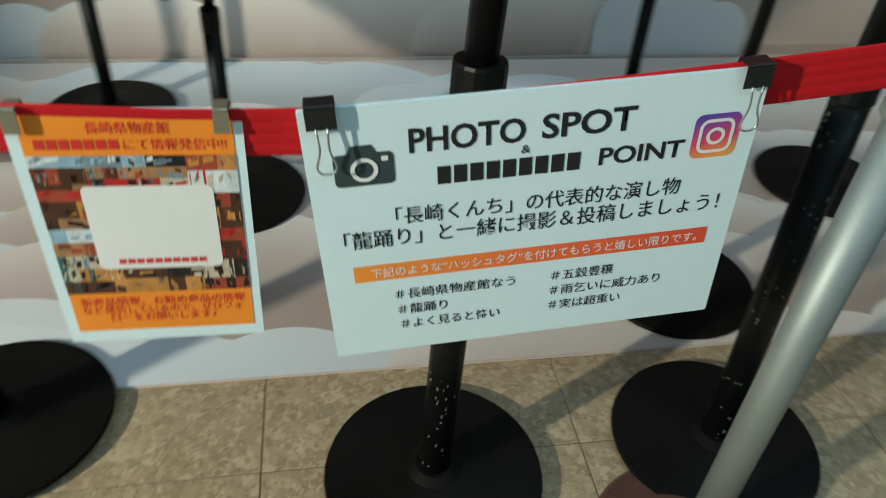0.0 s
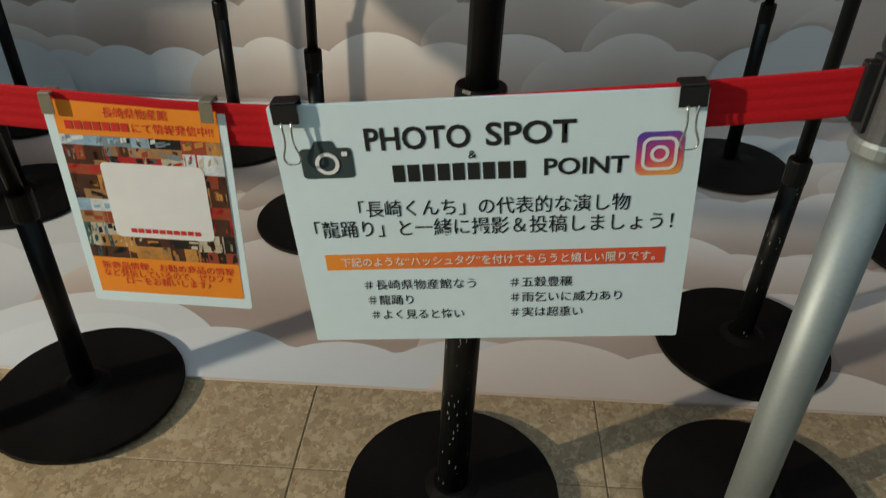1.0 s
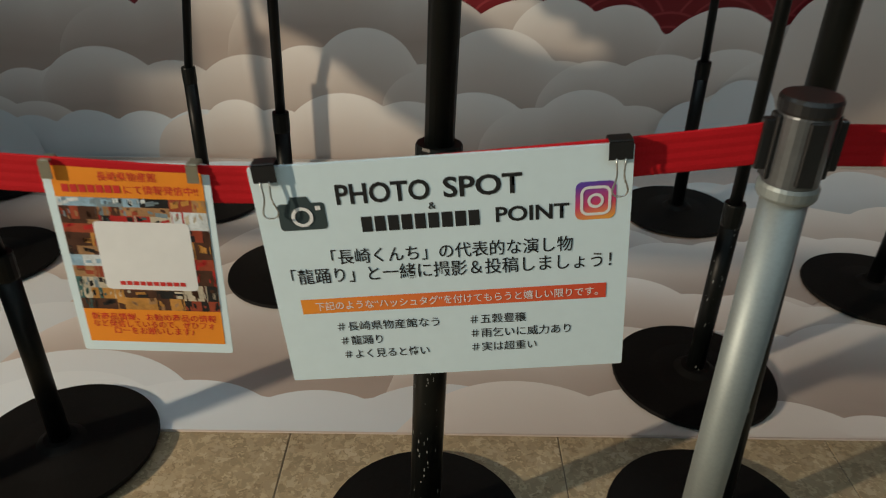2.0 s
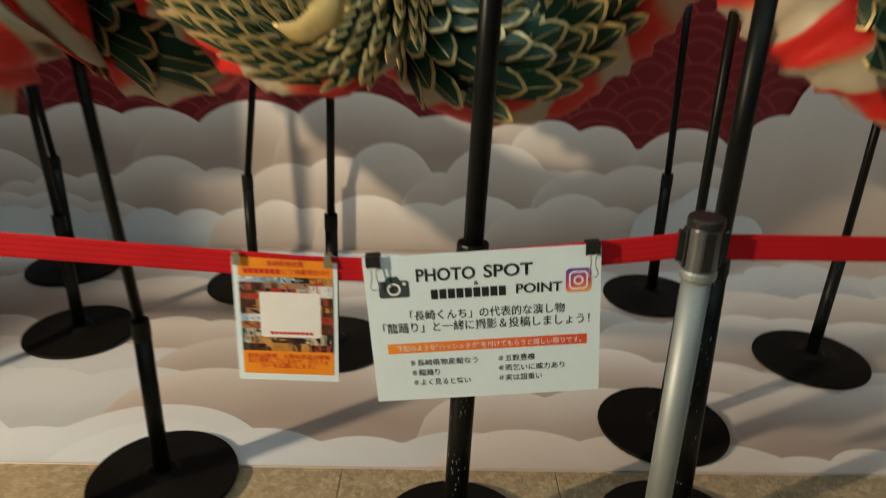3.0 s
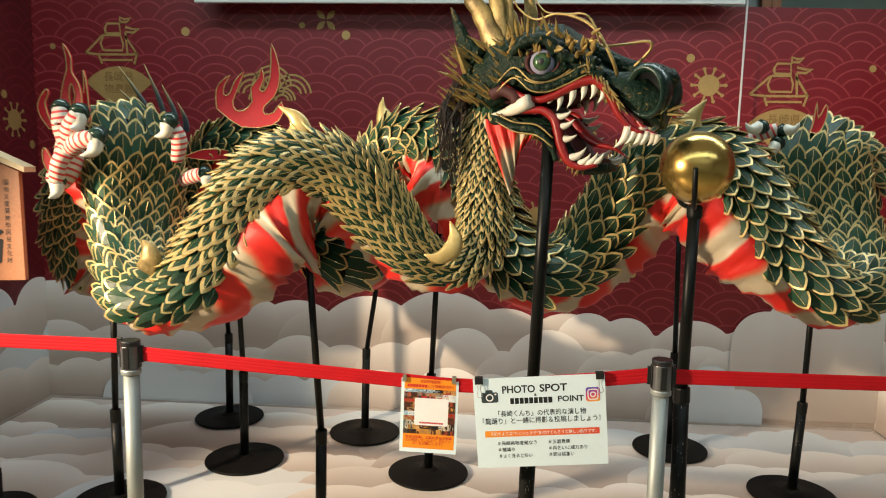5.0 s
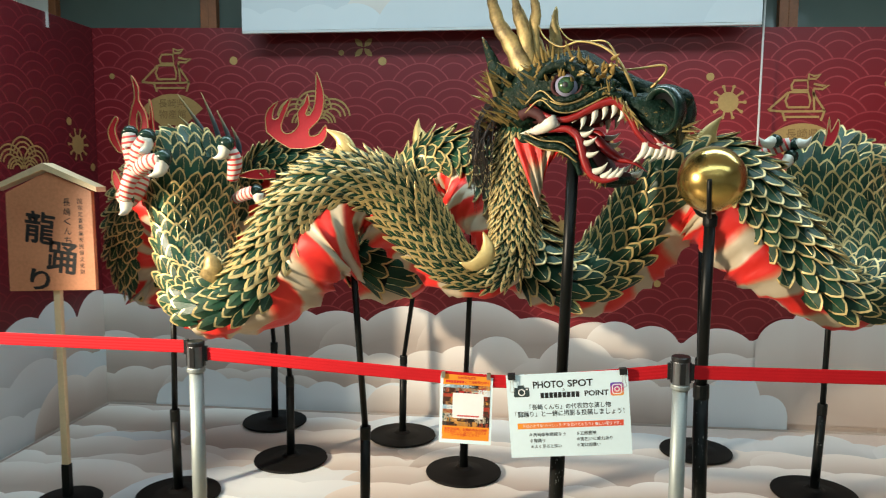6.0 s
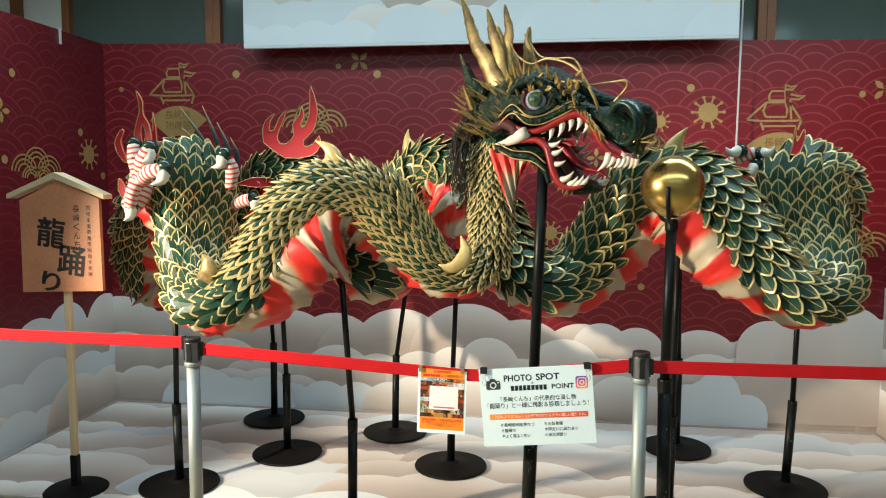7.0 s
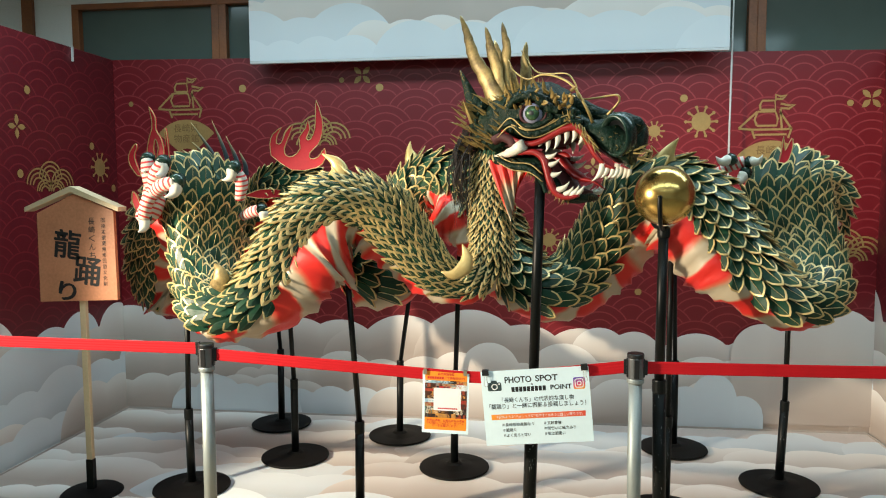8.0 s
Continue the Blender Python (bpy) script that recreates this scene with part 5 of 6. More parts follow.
for pts in mirrored(UP):
    c = catmull([tuple(p) for p in pts], 4)
    part("upper_lip", sweep(bmesh.new(), c, [0.007 + 0.009 * math.sin(math.pi * i / (len(c) - 1)) for i in range(len(c))], 10), LIP_RED, head, "glossy red lip", smooth=True)
for pts in mirrored(LOW):
    c = catmull([tuple(p) for p in pts], 4)
    part("lower_lip", sweep(bmesh.new(), c, [0.007 + 0.009 * math.sin(math.pi * i / (len(c) - 1)) for i in range(len(c))], 10), LIP_RED, head, "glossy red lip", smooth=True)
# folds of the cheek and brow
for pts, r in (([(0.02, 1.80), (0.08, 1.845), (0.14, 1.80), (0.20, 1.795), (0.26, 1.815), (0.33, 1.845), (0.40, 1.835)], 0.017), ([(0.02, 1.70), (0.09, 1.665), (0.16, 1.655), (0.215, 1.61), (0.24, 1.555)], 0.015),
               ([(0.075, 1.91), (0.12, 1.945), (0.19, 1.945), (0.245, 1.90), (0.30, 1.88)], 0.022), ([(0.10, 1.85), (0.16, 1.825), (0.22, 1.835), (0.27, 1.86)], 0.014)):
    for q in mirrored(pts, 1.02):
        c = catmull([tuple(p) for p in q], 5)
        part("face_fold", sweep(bmesh.new(), c, [r * (0.55 + 0.45 * math.sin(math.pi * i / (len(c) - 1))) * (1 + 0.15 * math.sin(i * 1.7)) for i in range(len(c))], 9), HEAD_SKIN, head, smooth=True)
for pts in ([(0.03, 1.785), (0.085, 1.828), (0.14, 1.785), (0.20, 1.780), (0.265, 1.802), (0.335, 1.832)], [(0.03, 1.815), (0.085, 1.862), (0.14, 1.818), (0.20, 1.812), (0.26, 1.832), (0.33, 1.862), (0.39, 1.85)],
            [(0.03, 1.685), (0.095, 1.650), (0.165, 1.638), (0.225, 1.60)], [(0.03, 1.712), (0.09, 1.682), (0.165, 1.672), (0.225, 1.63)], [(0.09, 1.835), (0.16, 1.808), (0.23, 1.822), (0.28, 1.85)]):
    for q in mirrored(pts, 1.10):
        part("gilt_line", sweep(bmesh.new(), catmull([tuple(p) for p in q], 5), 0.0032, 6), GOLD_LEAF, head, smooth=True)
# red cheek hollow behind the mouth corner
for q in mirrored([(0.015, 1.775), (0.05, 1.79), (0.09, 1.77), (0.10, 1.745)], 0.98):
    part("cheek_hollow", sweep(bmesh.new(), catmull([tuple(p) for p in q], 4), 0.021, 9), MOUTH, head, smooth=True)


def tooth(root, tip, r, parent=None, name="tooth", material=None, bend=0.12, n=7):
    root, tip = Vector(root), Vector(tip)
    d = tip - root
    off = Vector((0, 0, 1)).cross(d)
    off = (d.orthogonal() if off.length < 1e-6 else off).normalized().cross(d.normalized()) * (d.length * bend)
    pts = [root, root + d * 0.35 + off, root + d * 0.7 + off * 0.9, tip]
    return part(name, sweep(bmesh.new(), catmull([tuple(p) for p in pts], 2), [r, r * 1.02, r * 0.92, r * 0.75, r * 0.5, r * 0.28, r * 0.03], n), material or IVORY, parent or head, smooth=True)


for x, z, dx, dz, r in ((0.215, 1.765, -0.01, -0.022, 0.010), (0.243, 1.780, -0.004, -0.062, 0.0125), (0.289, 1.798, -0.012, -0.070, 0.0130), (0.328, 1.810, -0.004, -0.060, 0.0125), (0.367, 1.812, -0.010, -0.058, 0.0125),
                        (0.404, 1.795, -0.018, -0.052, 0.0125), (0.495, 1.672, -0.042, -0.072, 0.0150), (0.515, 1.660, -0.026, -0.048, 0.0110), (0.538, 1.652, -0.022, -0.042, 0.0105), (0.556, 1.648, -0.018, -0.036, 0.0095),
                        (0.233, 1.70, 0.052, 0.020, 0.0115), (0.240, 1.668, 0.056, 0.024, 0.0125), (0.248, 1.630, 0.058, 0.012, 0.0130), (0.285, 1.565, 0.056, 0.036, 0.0135), (0.325, 1.548, 0.036, 0.034, 0.0115), (0.350, 1.546, 0.036, 0.040, 0.0120), (0.375, 1.550, 0.034, 0.036, 0.0110)):
    for side in (-1, 1):
        s = -wid(x) * 0.95
        a = (x - 0.246 - 0.47 * s) / 0.88
        p = hl(a, -side * s, z)
        tooth(p, p + HF * (dx / 0.88) + Vector((0, 0, dz)) - HS * (0.006 * -side), r)
for side in (-1, 1):
    s = -0.165
    a = (0.141 - 0.246 - 0.47 * s) / 0.88
    p = hl(a, -side * s, 1.752)
    tooth(p, p + HF * -0.165 + HS * (side * -0.035 if side > 0 else 0.035) + Vector((0, 0, -0.040)), 0.024, name="tusk", bend=0.06, n=10)
part("tongue", sweep(bmesh.new(), catmull([tuple(hl(-0.05, 0, 1.70)), tuple(hl(0.05, 0, 1.70)), tuple(hl(0.11, 0, 1.655)), tuple(hl(0.18, -0.01, 1.615)), tuple(hl(0.25, -0.02, 1.60)), tuple(hl(0.31, -0.02, 1.565))], 4), [0.04] * 12 + [0.034, 0.03, 0.026, 0.022, 0.018, 0.014, 0.010, 0.006, 0.002], 10, 0.4, (0, 0, 1)), LIP_RED, head, smooth=True)

for side in (-1, 1):
    s = 0.128 * side
    c = hx(0.183, 1.878, -0.118) if side < 0 else hl((0.183 - 0.246 + 0.47 * 0.128) / 0.88, 0.128, 1.878)
    out = (HS * side + HF * 0.25 + Vector((0, 0, -0.02))).normalized()
    M = Matrix.Translation(c) @ out.to_track_quat("Z", "Y").to_matrix().to_4x4()
    eye = part("eye", lathe(bmesh.new(), [(0.047 * math.sin(math.pi * (k + 0.02) / 14.3), -0.047 * math.cos(math.pi * (k + 0.02) / 14.3)) for k in range(15)], 24, M), EYE_WHITE, head, "glossy grey lilac eyeball", smooth=True)
    part("iris", lathe(bmesh.new(), [(0.0300, 0.0352), (0.0285, 0.0405), (0.018, 0.0470), (0.0115, 0.0490)], 24, M), IRIS, eye, "gold green iris", smooth=True)
    part("pupil", lathe(bmesh.new(), [(0.0112, 0.0480), (0.010, 0.0495), (0.002, 0.0503)], 18, M), INK, eye, smooth=True)
    ring = [M @ Vector((0.054 * math.cos(t), 0.043 * math.sin(t), 0.018)) for t in [2 * math.pi * k / 24 for k in range(25)]]
    part("eyelid", sweep(bmesh.new(), ring, 0.0065, 8), MOUTH, head, "dark red eyelid rim", smooth=True)
    # nostril: an open glossy cup on a rounded nose wing
    c = hl(0.392, 0.050 * side, 1.782)
    out = (HS * side * 0.85 + HF * -0.25 + Vector((0, 0, -0.15))).normalized()
    M = Matrix.Translation(c) @ out.to_track_quat("Z", "Y").to_matrix().to_4x4() @ Matrix.Diagonal((1.0, 1.22, 1.0, 1))
    part("nostril", lathe(bmesh.new(), [(0.01, -0.055), (0.045, -0.045), (0.066, -0.015), (0.072, 0.015), (0.069, 0.038), (0.064, 0.047), (0.057, 0.045), (0.050, 0.025), (0.036, -0.01), (0.012, -0.025)], 26, M), GREEN_GLOSS, head, "glossy green flared nostril", smooth=True)
    part("nostril_hollow", lathe(bmesh.new(), [(0.002, -0.018), (0.033, -0.008), (0.046, 0.018), (0.0485, 0.022)], 20, M, False), INK, head, smooth=True)
part("nose_bridge", sweep(bmesh.new(), catmull([tuple(hl(0.12, 0, 1.94)), tuple(hl(0.22, 0, 1.885)), tuple(hl(0.32, 0, 1.85)), tuple(hl(0.40, 0, 1.835)), tuple(hl(0.46, 0, 1.80))], 4), [0.03] * 5 + [0.03] * 5 + [0.034] * 4 + [0.04, 0.036, 0.028], 12), HEAD_SKIN, head, smooth=True)

# horns, flattened and gilded
for pts, r in (([(0.045, 1.93, -0.09), (0.005, 1.985, -0.09), (-0.035, 2.05, -0.09), (-0.075, 2.10, -0.09), (-0.10, 2.16, -0.09), (-0.115, 2.20, -0.09), (-0.142, 2.255, -0.09)], 0.036), ([(0.04, 1.93, -0.08), (0.03, 2.0, -0.08), (0.02, 2.07, -0.08), (-0.005, 2.13, -0.08), (-0.012, 2.16, -0.08), (-0.028, 2.205, -0.08)], 0.030),
               ([(0.06, 1.93, -0.06), (0.055, 2.0, -0.06), (0.055, 2.07, -0.06), (0.065, 2.13, -0.06), (0.055, 2.17, -0.06), (0.045, 2.215, -0.06)], 0.028), ([(0.15, 1.99, 0.08), (0.145, 2.06, 0.08), (0.14, 2.11, 0.08), (0.146, 2.165, 0.08)], 0.028), ([(0.10, 1.99, 0.1), (0.07, 2.06, 0.1), (0.03, 2.12, 0.1), (0.0, 2.19, 0.1)], 0.03)):
    c = catmull([tuple(hx(x, 1.98 + (z - 1.98) * 1.28, s)) for x, z, s in pts], 4)
    n = len(c) - 1
    part("horn", sweep(bmesh.new(), c, [r * 1.15 * (1 - (i / n)) ** 0.6 * (1 + 0.09 * math.sin(i * 1.9)) + 0.003 for i in range(n + 1)], 10, 0.32, HS), GOLD_LEAF, head, "curved worn gilded horn", smooth=True)
c = catmull([tuple(hx(x, z, -0.12)) for x, z in ((-0.04, 1.90), (-0.085, 1.96), (-0.11, 2.02), (-0.14, 2.09))], 4)
part("horn", sweep(bmesh.new(), c, [0.04 * (1 - i / (len(c) - 1)) ** 0.8 + 0.003 for i in range(len(c))], 9, 0.5, HS), HEAD_SKIN, head, "dark green pointed horn", smooth=True)


def spike(p, d, ln, r):
    q = Vector(p)
    d = Vector(d).normalized()
    return part("spike", sweep(bmesh.new(), [q - d * 0.01, q + d * ln * 0.4, q + d * ln], [r, r * 0.75, r * 0.06], 6), SPIKE, head)


rk = random.Random(31)
for k in range(70):
    x, z = rk.uniform(-0.13, 0.07), rk.uniform(1.72, 1.95)
    spike(hx(x, z, -0.145 + rk.uniform(0, 0.05)), (-0.75 + rk.uniform(-0.25, 0.2), -0.45, 0.45 + rk.uniform(-0.3, 0.3)), rk.uniform(0.04, 0.085), 0.0065)
spike(hx(-0.085, 1.865, -0.15), (-0.35, -0.3, 0.9), 0.10, 0.012)
for k in range(64):
    x = 0.06 + 0.36 * k / 64 + rk.uniform(-0.01, 0.01)
    z = 2.0 - 0.9 * max(0, x - 0.20) - rk.uniform(0, 0.05)
    spike(hx(x, z, -0.10 * rk.uniform(0.3, 1.15)), (rk.uniform(-0.5, 0.1), -0.5, 1.0), rk.uniform(0.03, 0.065), 0.0065)
for k in range(40):
    x = rk.uniform(0.06, 0.36)
    spike(hx(x, rk.uniform(1.89, 1.96), -0.148), (rk.uniform(-0.6, 0.6), -1.0, rk.uniform(-0.2, 0.8)), rk.uniform(0.02, 0.04), 0.008)
for k in range(20):
    x = rk.uniform(0.37, 0.46)
    spike(hx(x, 1.835 - (x - 0.37) * 1.2 + rk.uniform(-0.02, 0.02), -0.105), (rk.uniform(0.0, 0.6), -0.6, -0.6), rk.uniform(0.03, 0.055), 0.005)
for k in range(30):
    x = rk.uniform(0.10, 0.34)
    spike(hx(x, 1.66 - 0.7 * (x - 0.15), -0.115 + 0.03 * rk.random()), (-0.3 + rk.uniform(-0.3, 0.3), -0.5, -0.7), rk.uniform(0.025, 0.05), 0.006)
for k in range(10):
    spike(hl(0.47, rk.uniform(-0.09, 0.05), rk.uniform(1.68, 1.74)), (0.7, -0.3, rk.uniform(-0.6, 0.3)), 0.045, 0.004)
# rough brow lumps
for k in range(60):
    p = hx(rk.uniform(0.13, 0.36), 1.0, -0.13)
    x = rk.uniform(0.05, 0.40)
    p = hx(x, 1.945 - 0.35 * max(0, x - 0.2) - rk.uniform(0, 0.07), -0.12 + rk.uniform(-0.01, 0.05))
    r = rk.uniform(0.006, 0.016)
    part("brow_lump", lathe(bmesh.new(), [(r * math.sin(math.pi * (j + 0.1) / 6.2), -r * math.cos(math.pi * (j + 0.1) / 6.2)) for j in range(7)], 9, Matrix.Translation(p) @ pose(0, 0, 0, rk.uniform(0, 90), rk.uniform(0, 90), 0) @ Matrix.Diagonal((1, 1.5, 0.8, 1))), HEAD_SKIN, head, smooth=True)

for pts, r in (([(0.445, 1.83, -0.09), (0.42, 1.88, -0.12), (0.365, 1.965, -0.13), (0.30, 2.01, -0.13), (0.22, 2.03, -0.13), (0.155, 2.02, -0.12), (0.10, 2.06, -0.11), (0.075, 2.11, -0.10)], 0.006),
               ([(0.50, 1.855, -0.02), (0.535, 1.885, -0.03), (0.56, 1.915, -0.04), (0.545, 1.935, -0.05), (0.46, 1.93, -0.05), (0.385, 1.935, -0.05), (0.37, 1.99, -0.04), (0.33, 2.04, -0.03), (0.25, 2.05, -0.02), (0.19, 2.07, 0.0), (0.15, 2.13, 0.02), (0.125, 2.17, 0.02)], 0.005)):
    c = catmull([tuple(hx(x, z, s)) for x, z, s in pts], 6)
    part("whisker", sweep(bmesh.new(), c, [r * (1.1 - 0.7 * i / len(c)) for i in range(len(c))], 7), SPIKE, head, smooth=True)

# mane: fine dark hair behind the cheek
rk = random.Random(77)
bm = bmesh.new()
for k in range(85):
    x, z = rk.uniform(-0.14, -0.06), rk.uniform(1.72, 1.86)
    p = hx(x, z, -0.14 + rk.uniform(0, 0.12))
    e = Vector((-0.125 + rk.gauss(0, 0.022), p.y - 0.02 + rk.uniform(-0.03, 0.03), rk.uniform(1.40, 1.60)))
    mid = (p + e) / 2 + Vector((-0.035 + rk.gauss(0, 0.015), -0.03, 0.03))
    sweep(bm, catmull([tuple(p), tuple(mid), tuple(e)], 4), [0.0022] * 5 + [0.0018, 0.0014, 0.001, 0.0004], 4)
tagged(part("mane", bm, HAIR, head, "dark brown hanging hair"), kind="stuff")
# pleated collar cloth below the jaw
bm = bmesh.new()
uvl = bm.loops.layers.uv.new("UVMap")
rows = []
for i in range(19):
    f = i / 18
    top = hx(-0.02 + 0.20 * f, 1.70 - 0.02 * f, -0.10 + 0.03 * f)
    low = Vector((0.085 + 0.03 * f, 0.30 + 0.02 * f, 1.43 + 0.15 * f))
    row = []
    for j in range(9):
        g = j / 8
        p = top.lerp(low, g) + Vector((0, -0.018 * math.sin(f * 26) * (0.3 + g) - 0.03 * math.sin(math.pi * g), 0))
        row.append((bm.verts.new(p), 0.9 * f + 0.8 * g + 0.16 * math.sin(f * 9) - 0.25, g))
    rows.append(row)
for A, B in zip(rows, rows[1:]):
    for j in range(8):
        q = (A[j], A[j + 1], B[j + 1], B[j])
        fc = bm.faces.new([v[0] for v in q])
        for lp, v in zip(fc.loops, q):
            lp[uvl].uv = (v[1], v[2])
part("collar_cloth", bm, FABRIC, dragon, "pleated red and cream collar cloth", smooth=True)


# ---- fins, flames and claws ----
def fin(pts, radii, material=None, label="curved gilded dorsal fin"):
    c = catmull(pts, 5)
    n = len(c) - 1
    rr = np.interp(np.linspace(0, 1, n + 1), np.linspace(0, 1, len(radii)), radii)
    return part("fin", sweep(bmesh.new(), c, list(rr), 10, 0.45, (0, 1, 0)), material or PALE_GOLD, dragon, label, smooth=True)


PALE_GOLD = mat("pale_gold_paint", (0.52, 0.39, 0.15), 0.38, 0.35, 0.15, 8, 70, 0.1, 0.001)
fin([(-0.70, 0.36, 1.60), (-0.685, 0.36, 1.655), (-0.705, 0.36, 1.70), (-0.765, 0.36, 1.735)], [0.055, 0.045, 0.026, 0.002])
fin([(-0.215, 0.27, 1.215), (-0.16, 0.27, 1.205), (-0.115, 0.28, 1.235), (-0.105, 0.29, 1.28), (-0.125, 0.30, 1.335)], [0.002, 0.024, 0.036, 0.026, 0.002])
fin([(0.79, 0.64, 1.66), (0.785, 0.63, 1.71), (0.80, 0.62, 1.75), (0.835, 0.61, 1.80)], [0.055, 0.045, 0.026, 0.002])
fin([(-0.50, 1.27, 1.70), (-0.515, 1.27, 1.76), (-0.525, 1.27, 1.80), (-0.52, 1.27, 1.85)], [0.05, 0.04, 0.02, 0.002])
fin([(-1.20, 0.20, 1.14), (-1.18, 0.19, 1.18), (-1.19, 0.19, 1.22), (-1.215, 0.20, 1.25)], [0.045, 0.042, 0.03, 0.004], GOLD_LEAF, "dark olive gold dorsal fin")
fin([(1.33, 0.60, 1.20), (1.31, 0.58, 1.23), (1.28, 0.58, 1.25)], [0.04, 0.03, 0.003])


def flame(outline, m, label="red painted wooden flame with gold edge"):
    bm = slab(bmesh.new(), outline, m, 0.012)
    f = part("flame", bm, FLAME_RED, dragon, label)
    bm = bmesh.new()
    sweep(bm, [m @ Vector((x, -0.001, z)) for x, z in outline + [outline[0], outline[1]]], 0.0024, 6)
    part("gold_edge", bm, SCALE_GOLD, f)
    return f


def smooth_outline(pts, n=3):
    out = catmull([(*p,) for p in pts + [pts[0]]], n)[:-1]
    return [(float(a), float(b)) for a, b in out]


big = [(165, 365), (160, 300), (178, 250), (228, 214), (203, 255), (197, 300), (225, 296), (250, 240), (292, 198), (270, 260), (240, 330), (252, 368), (290, 370), (330, 330), (325, 270), (362, 222), (375, 178), (386, 230), (365, 275), (388, 282), (414, 225), (420, 140), (424, 74), (456, 170), (455, 250), (430, 310), (385, 352), (388, 386), (432, 375), (466, 330), (470, 385), (420, 435), (280, 445)]
flame([((x - 420) / 1002.0, (440 - y) / 1002.0) for x, y in smooth_outline(big, 2)], pose(-0.99, 1.0, 1.69))
tall = [(0.0, 0.0), (-0.008, 0.08), (0.006, 0.15), (0.022, 0.20), (0.020, 0.25), (0.010, 0.30), (0.040, 0.25), (0.042, 0.19), (0.070, 0.14), (0.080, 0.07), (0.06, 0.0), (0.045, 0.06), (0.052, 0.10), (0.038, 0.145), (0.028, 0.10), (0.034, 0.05), (0.03, 0.0)]
flame(smooth_outline(tall), pose(-1.707, 0.560, 1.684))
flame(smooth_outline([(0, 0), (-0.035, 0.05), (-0.042, 0.10), (-0.008, 0.155), (0.004, 0.14), (-0.012, 0.10), (0.0, 0.05), (0.02, 0.0)]), pose(-1.783, 0.580, 1.651))
flame(smooth_outline([(0, 0), (0.0, 0.08), (-0.012, 0.13), (0.008, 0.11), (0.010, 0.20), (0.022, 0.13), (0.026, 0.0)]), pose(-1.638, 0.580, 1.684))
flame(smooth_outline([(0, 0), (-0.02, 0.05), (-0.015, 0.10), (0.01, 0.07), (0.03, 0.0)]), pose(-1.795, 0.580, 1.471))
flame(smooth_outline([(0, 0), (0.03, 0.06), (0.02, 0.10), (0.07, 0.05), (0.12, 0.02), (0.12, -0.03)]), pose(0.72, 0.80, 1.68))
flame(smooth_outline([(0.0, 0.0), (0.012, 0.05), (0.02, 0.13), (0.03, 0.06), (0.06, 0.12), (0.065, 0.07), (0.04, 0.0)]), pose(1.40, 1.02, 1.70))
flame(smooth_outline([(0, 0), (0.10, 0.035), (0.22, 0.03), (0.25, 0.0), (0.12, -0.015)]), pose(-1.40, 0.98, 1.545))


def bound(name, path, radii, parent, label=""):
    """Limb bound in stripes that run across it."""
    ob = part(name, sweep(bmesh.new(), path, radii, 12), STRIPE, parent, label, smooth=True)
    start, axis = Vector(path[0][:3]), (Vector(path[-1][:3]) - Vector(path[0][:3])).normalized()
    return add_uv(ob, lambda co: ((co - start).dot(axis) * 42.0, 0.5))


def clawed_arm(path, r, claws, palm=None):
    c = catmull(path, 6)
    arm = bound("arm", c, [r * (0.75 + 0.35 * math.sin(2.6 * i / len(c))) for i in range(len(c))], dragon, "arm bound in red and white stripes")
    for root, tip, rr in claws:
        rr *= 1.15
        root, tip = Vector(root), Vector(tip)
        d = (tip - root).normalized()
        if palm is not None:
            p = Vector(palm)
            bow = (p + root) / 2 + Vector((0, -0.025, 0.012))
            f = catmull([tuple(p), tuple(bow), tuple(root)], 5)
            bound("finger", f, [rr * 1.15 * (1 - 0.15 * i / len(f)) for i in range(len(f))], arm)
        part("knuckle", sweep(bmesh.new(), [root - d * rr * 1.6, root - d * rr * 0.8, root, root + d * rr * 0.2], [rr * 0.6, rr * 1.15, rr * 1.2, rr * 0.9], 10), GREEN_GLOSS, arm, "dark green knuckle", smooth=True)
        tooth(root, root + (tip - root) * 1.35, rr * 0.95, arm, "claw", None, 0.25, 9)


clawed_arm([(-1.679, 0.600, 1.685), (-1.654, 0.520, 1.638), (-1.651, 0.500, 1.561), (-1.671, 0.500, 1.490), (-1.719, 0.520, 1.439)], 0.050,
           [((-1.658, 0.460, 1.718), (-1.648, 0.410, 1.678), 0.026), ((-1.573, 0.440, 1.700), (-1.572, 0.390, 1.659), 0.028), ((-1.497, 0.420, 1.609), (-1.522, 0.380, 1.561), 0.028), ((-1.685, 0.460, 1.441), (-1.689, 0.420, 1.394), 0.025)], (-1.634, 0.470, 1.566))
clawed_arm([(-1.347, 0.800, 1.431), (-1.265, 0.760, 1.462), (-1.202, 0.740, 1.474)], 0.028, [((-1.188, 0.720, 1.469), (-1.161, 0.710, 1.429), 0.022)])
clawed_arm([(-1.262, 0.600, 1.528), (-1.240, 0.580, 1.611), (-1.265, 0.560, 1.671)], 0.030, [((-1.268, 0.540, 1.676), (-1.300, 0.520, 1.637), 0.026)])
clawed_arm([(1.02, 0.86, 1.62), (1.12, 0.82, 1.68), (1.18, 0.80, 1.70)], 0.026, [((1.10, 0.78, 1.71), (1.05, 0.76, 1.72), 0.022), ((1.17, 0.78, 1.64), (1.12, 0.75, 1.62), 0.022), ((1.20, 0.78, 1.70), (1.23, 0.75, 1.72), 0.02)])
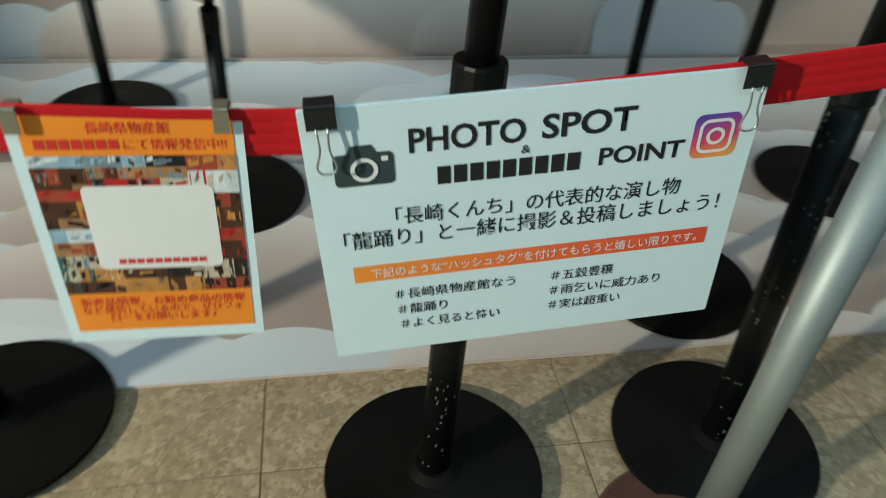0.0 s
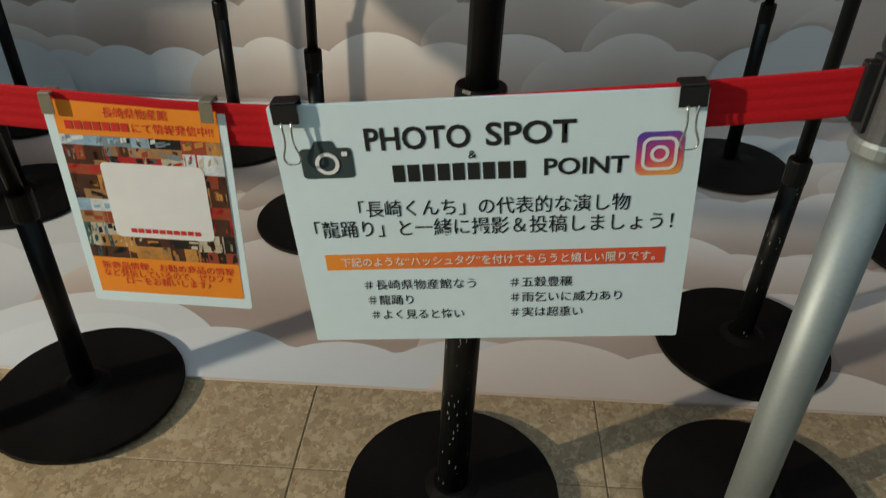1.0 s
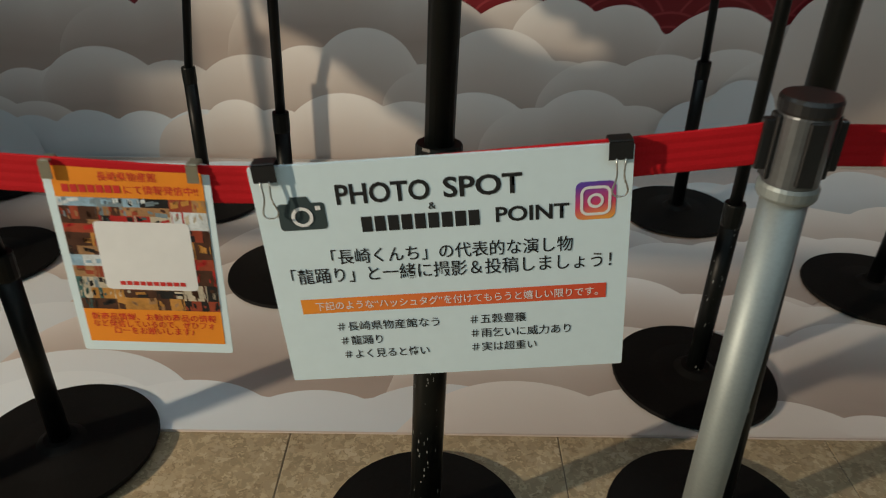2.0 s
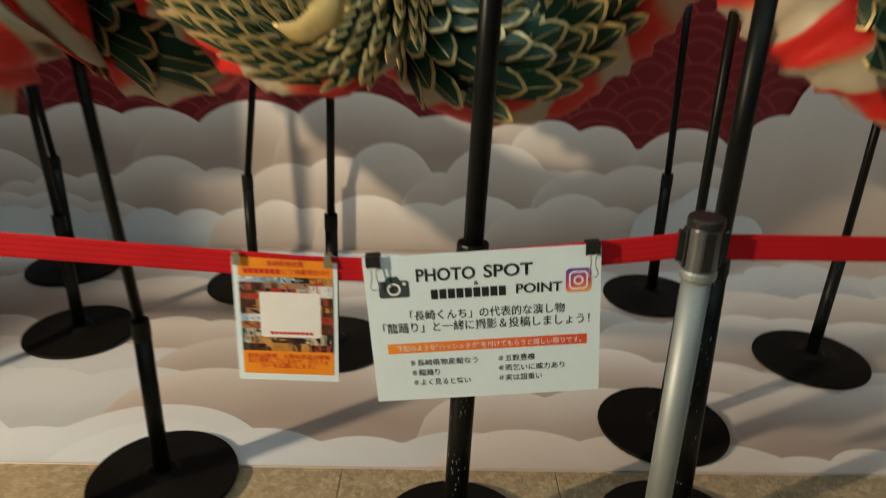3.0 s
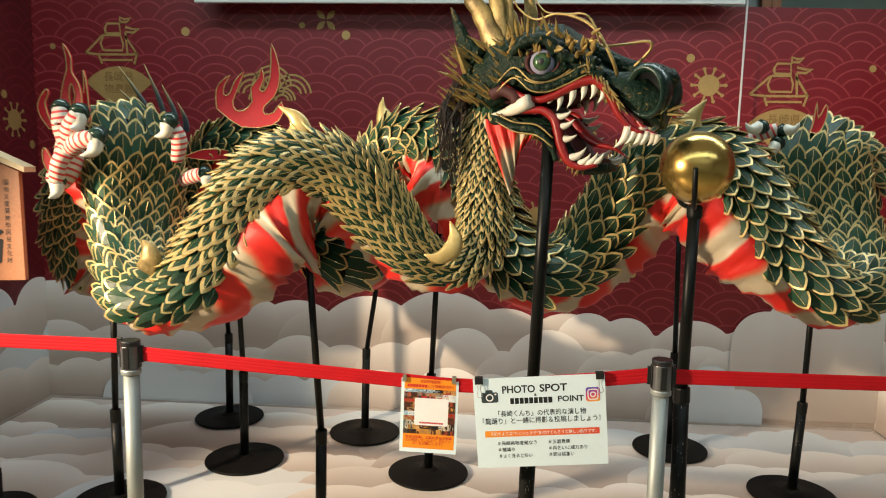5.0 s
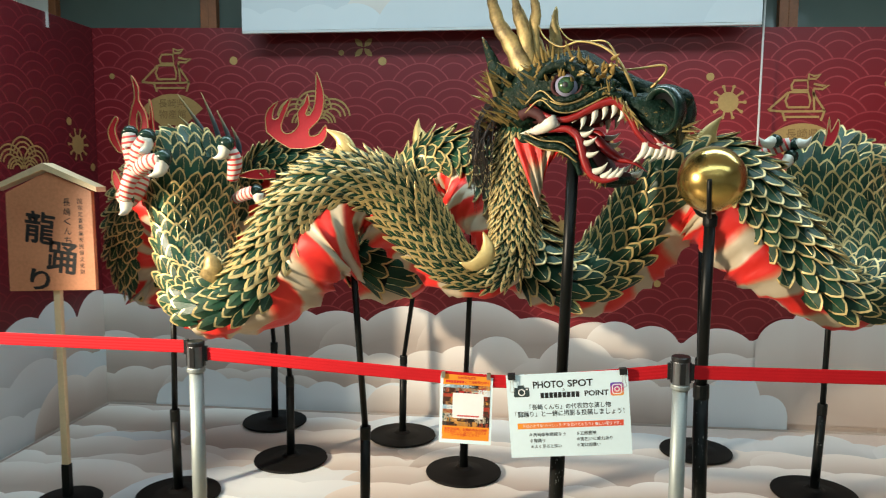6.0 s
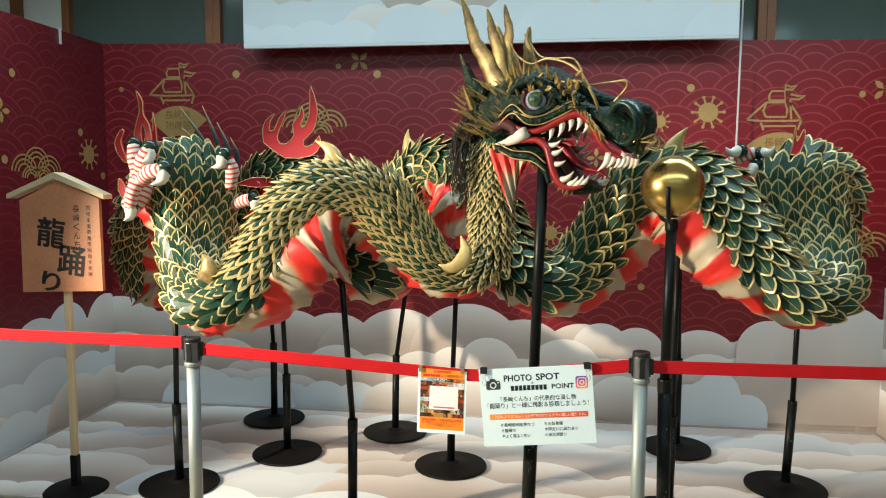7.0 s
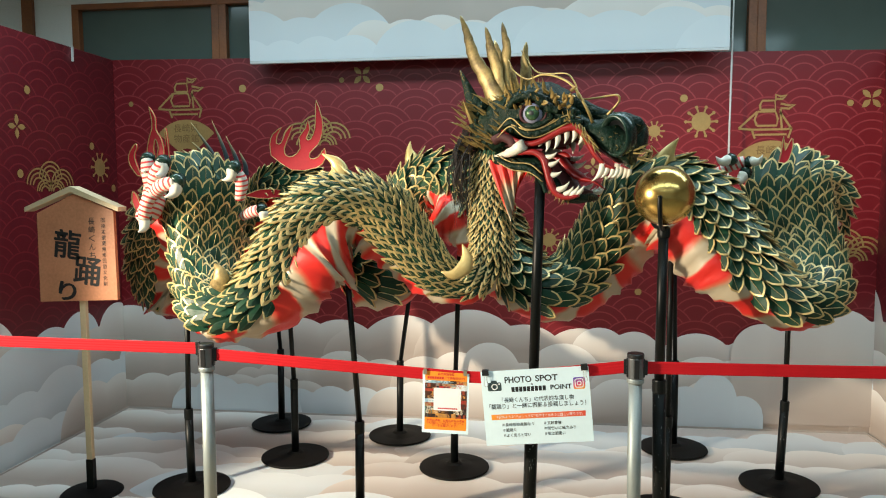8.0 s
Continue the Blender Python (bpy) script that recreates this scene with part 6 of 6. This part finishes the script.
for bx, bz, tx, tz in ((-1.50, 1.66, -1.663, 1.945), (-1.46, 1.67, -1.543, 1.953), (-1.41, 1.67, -1.465, 1.867), (-1.37, 1.66, -1.393, 1.787), (-1.56, 1.70, -1.66, 1.84), (-1.62, 1.70, -1.72, 1.80)):
    ob = part("spine", sweep(bmesh.new(), catmull([(bx, 0.95, bz), ((bx * 0.6 + tx * 0.4) + 0.014, 0.93, bz + 0.42 * (tz - bz)), (tx, 0.92, tz)], 4), [0.015, 0.0155, 0.015, 0.014, 0.012, 0.010, 0.007, 0.004, 0.001], 8, 0.4, (0, 1, 0)), BLUE_SPIKE, dragon, "blue to gold pointed spine", smooth=True)
    add_uv(ob, lambda co, b=bz, t=tz: (0.5, (co.z - b) / (t - b)))

# ---- golden ball in its fork ----
ball = thing("golden_ball", "polished gilded ball held in a black fork", "ball", at=(0.712, 0.236, 1.40))
bm = lathe(bmesh.new(), [(0.122 * math.sin(math.pi * (k + 0.03) / 28.06), 0.142 - 0.122 * math.cos(math.pi * (k + 0.03) / 28.06)) for k in range(29)], 40)
part("sphere", bm, BALL_GOLD, ball, smooth=True)
for sgn in (-1, 1):
    pts = [(0.0, 0, 0.005), (-0.022, sgn * 0.07, 0.012), (-0.035, sgn * 0.118, 0.05), (-0.040, sgn * 0.131, 0.10), (-0.040, sgn * 0.129, 0.142)]
    part("fork_arm", sweep(bmesh.new(), catmull(pts, 5), 0.0085, 10), BLACK_METAL, ball, smooth=True)
part("socket", lathe(bmesh.new(), [(0.024, -0.03), (0.026, -0.02), (0.026, 0.008), (0.018, 0.016)], 16), BLACK_METAL, ball)


# ---- terrazzo tiles in front of the printed sheet ----
def tile_mesh():
    bm = boxed(-0.2985, 0.2985, -0.2985, 0.2985, -0.012, 0.0, 0.0012, 1)
    me = bpy.data.meshes.new("tile")
    bm.to_mesh(me)
    bm.free()
    me.materials.append(TERRAZZO)
    return me


TILE = tile_mesh()
for i in range(-8, 9):
    for j in range(-10, 2):
        ob = new("tile", TILE)
        ob.parent = floor
        ob.location = (-0.145 + 0.3 + 0.6 * i, 0.235 + 0.3 + 0.6 * (j - 0), 0.0 if j < 1 else -0.0)
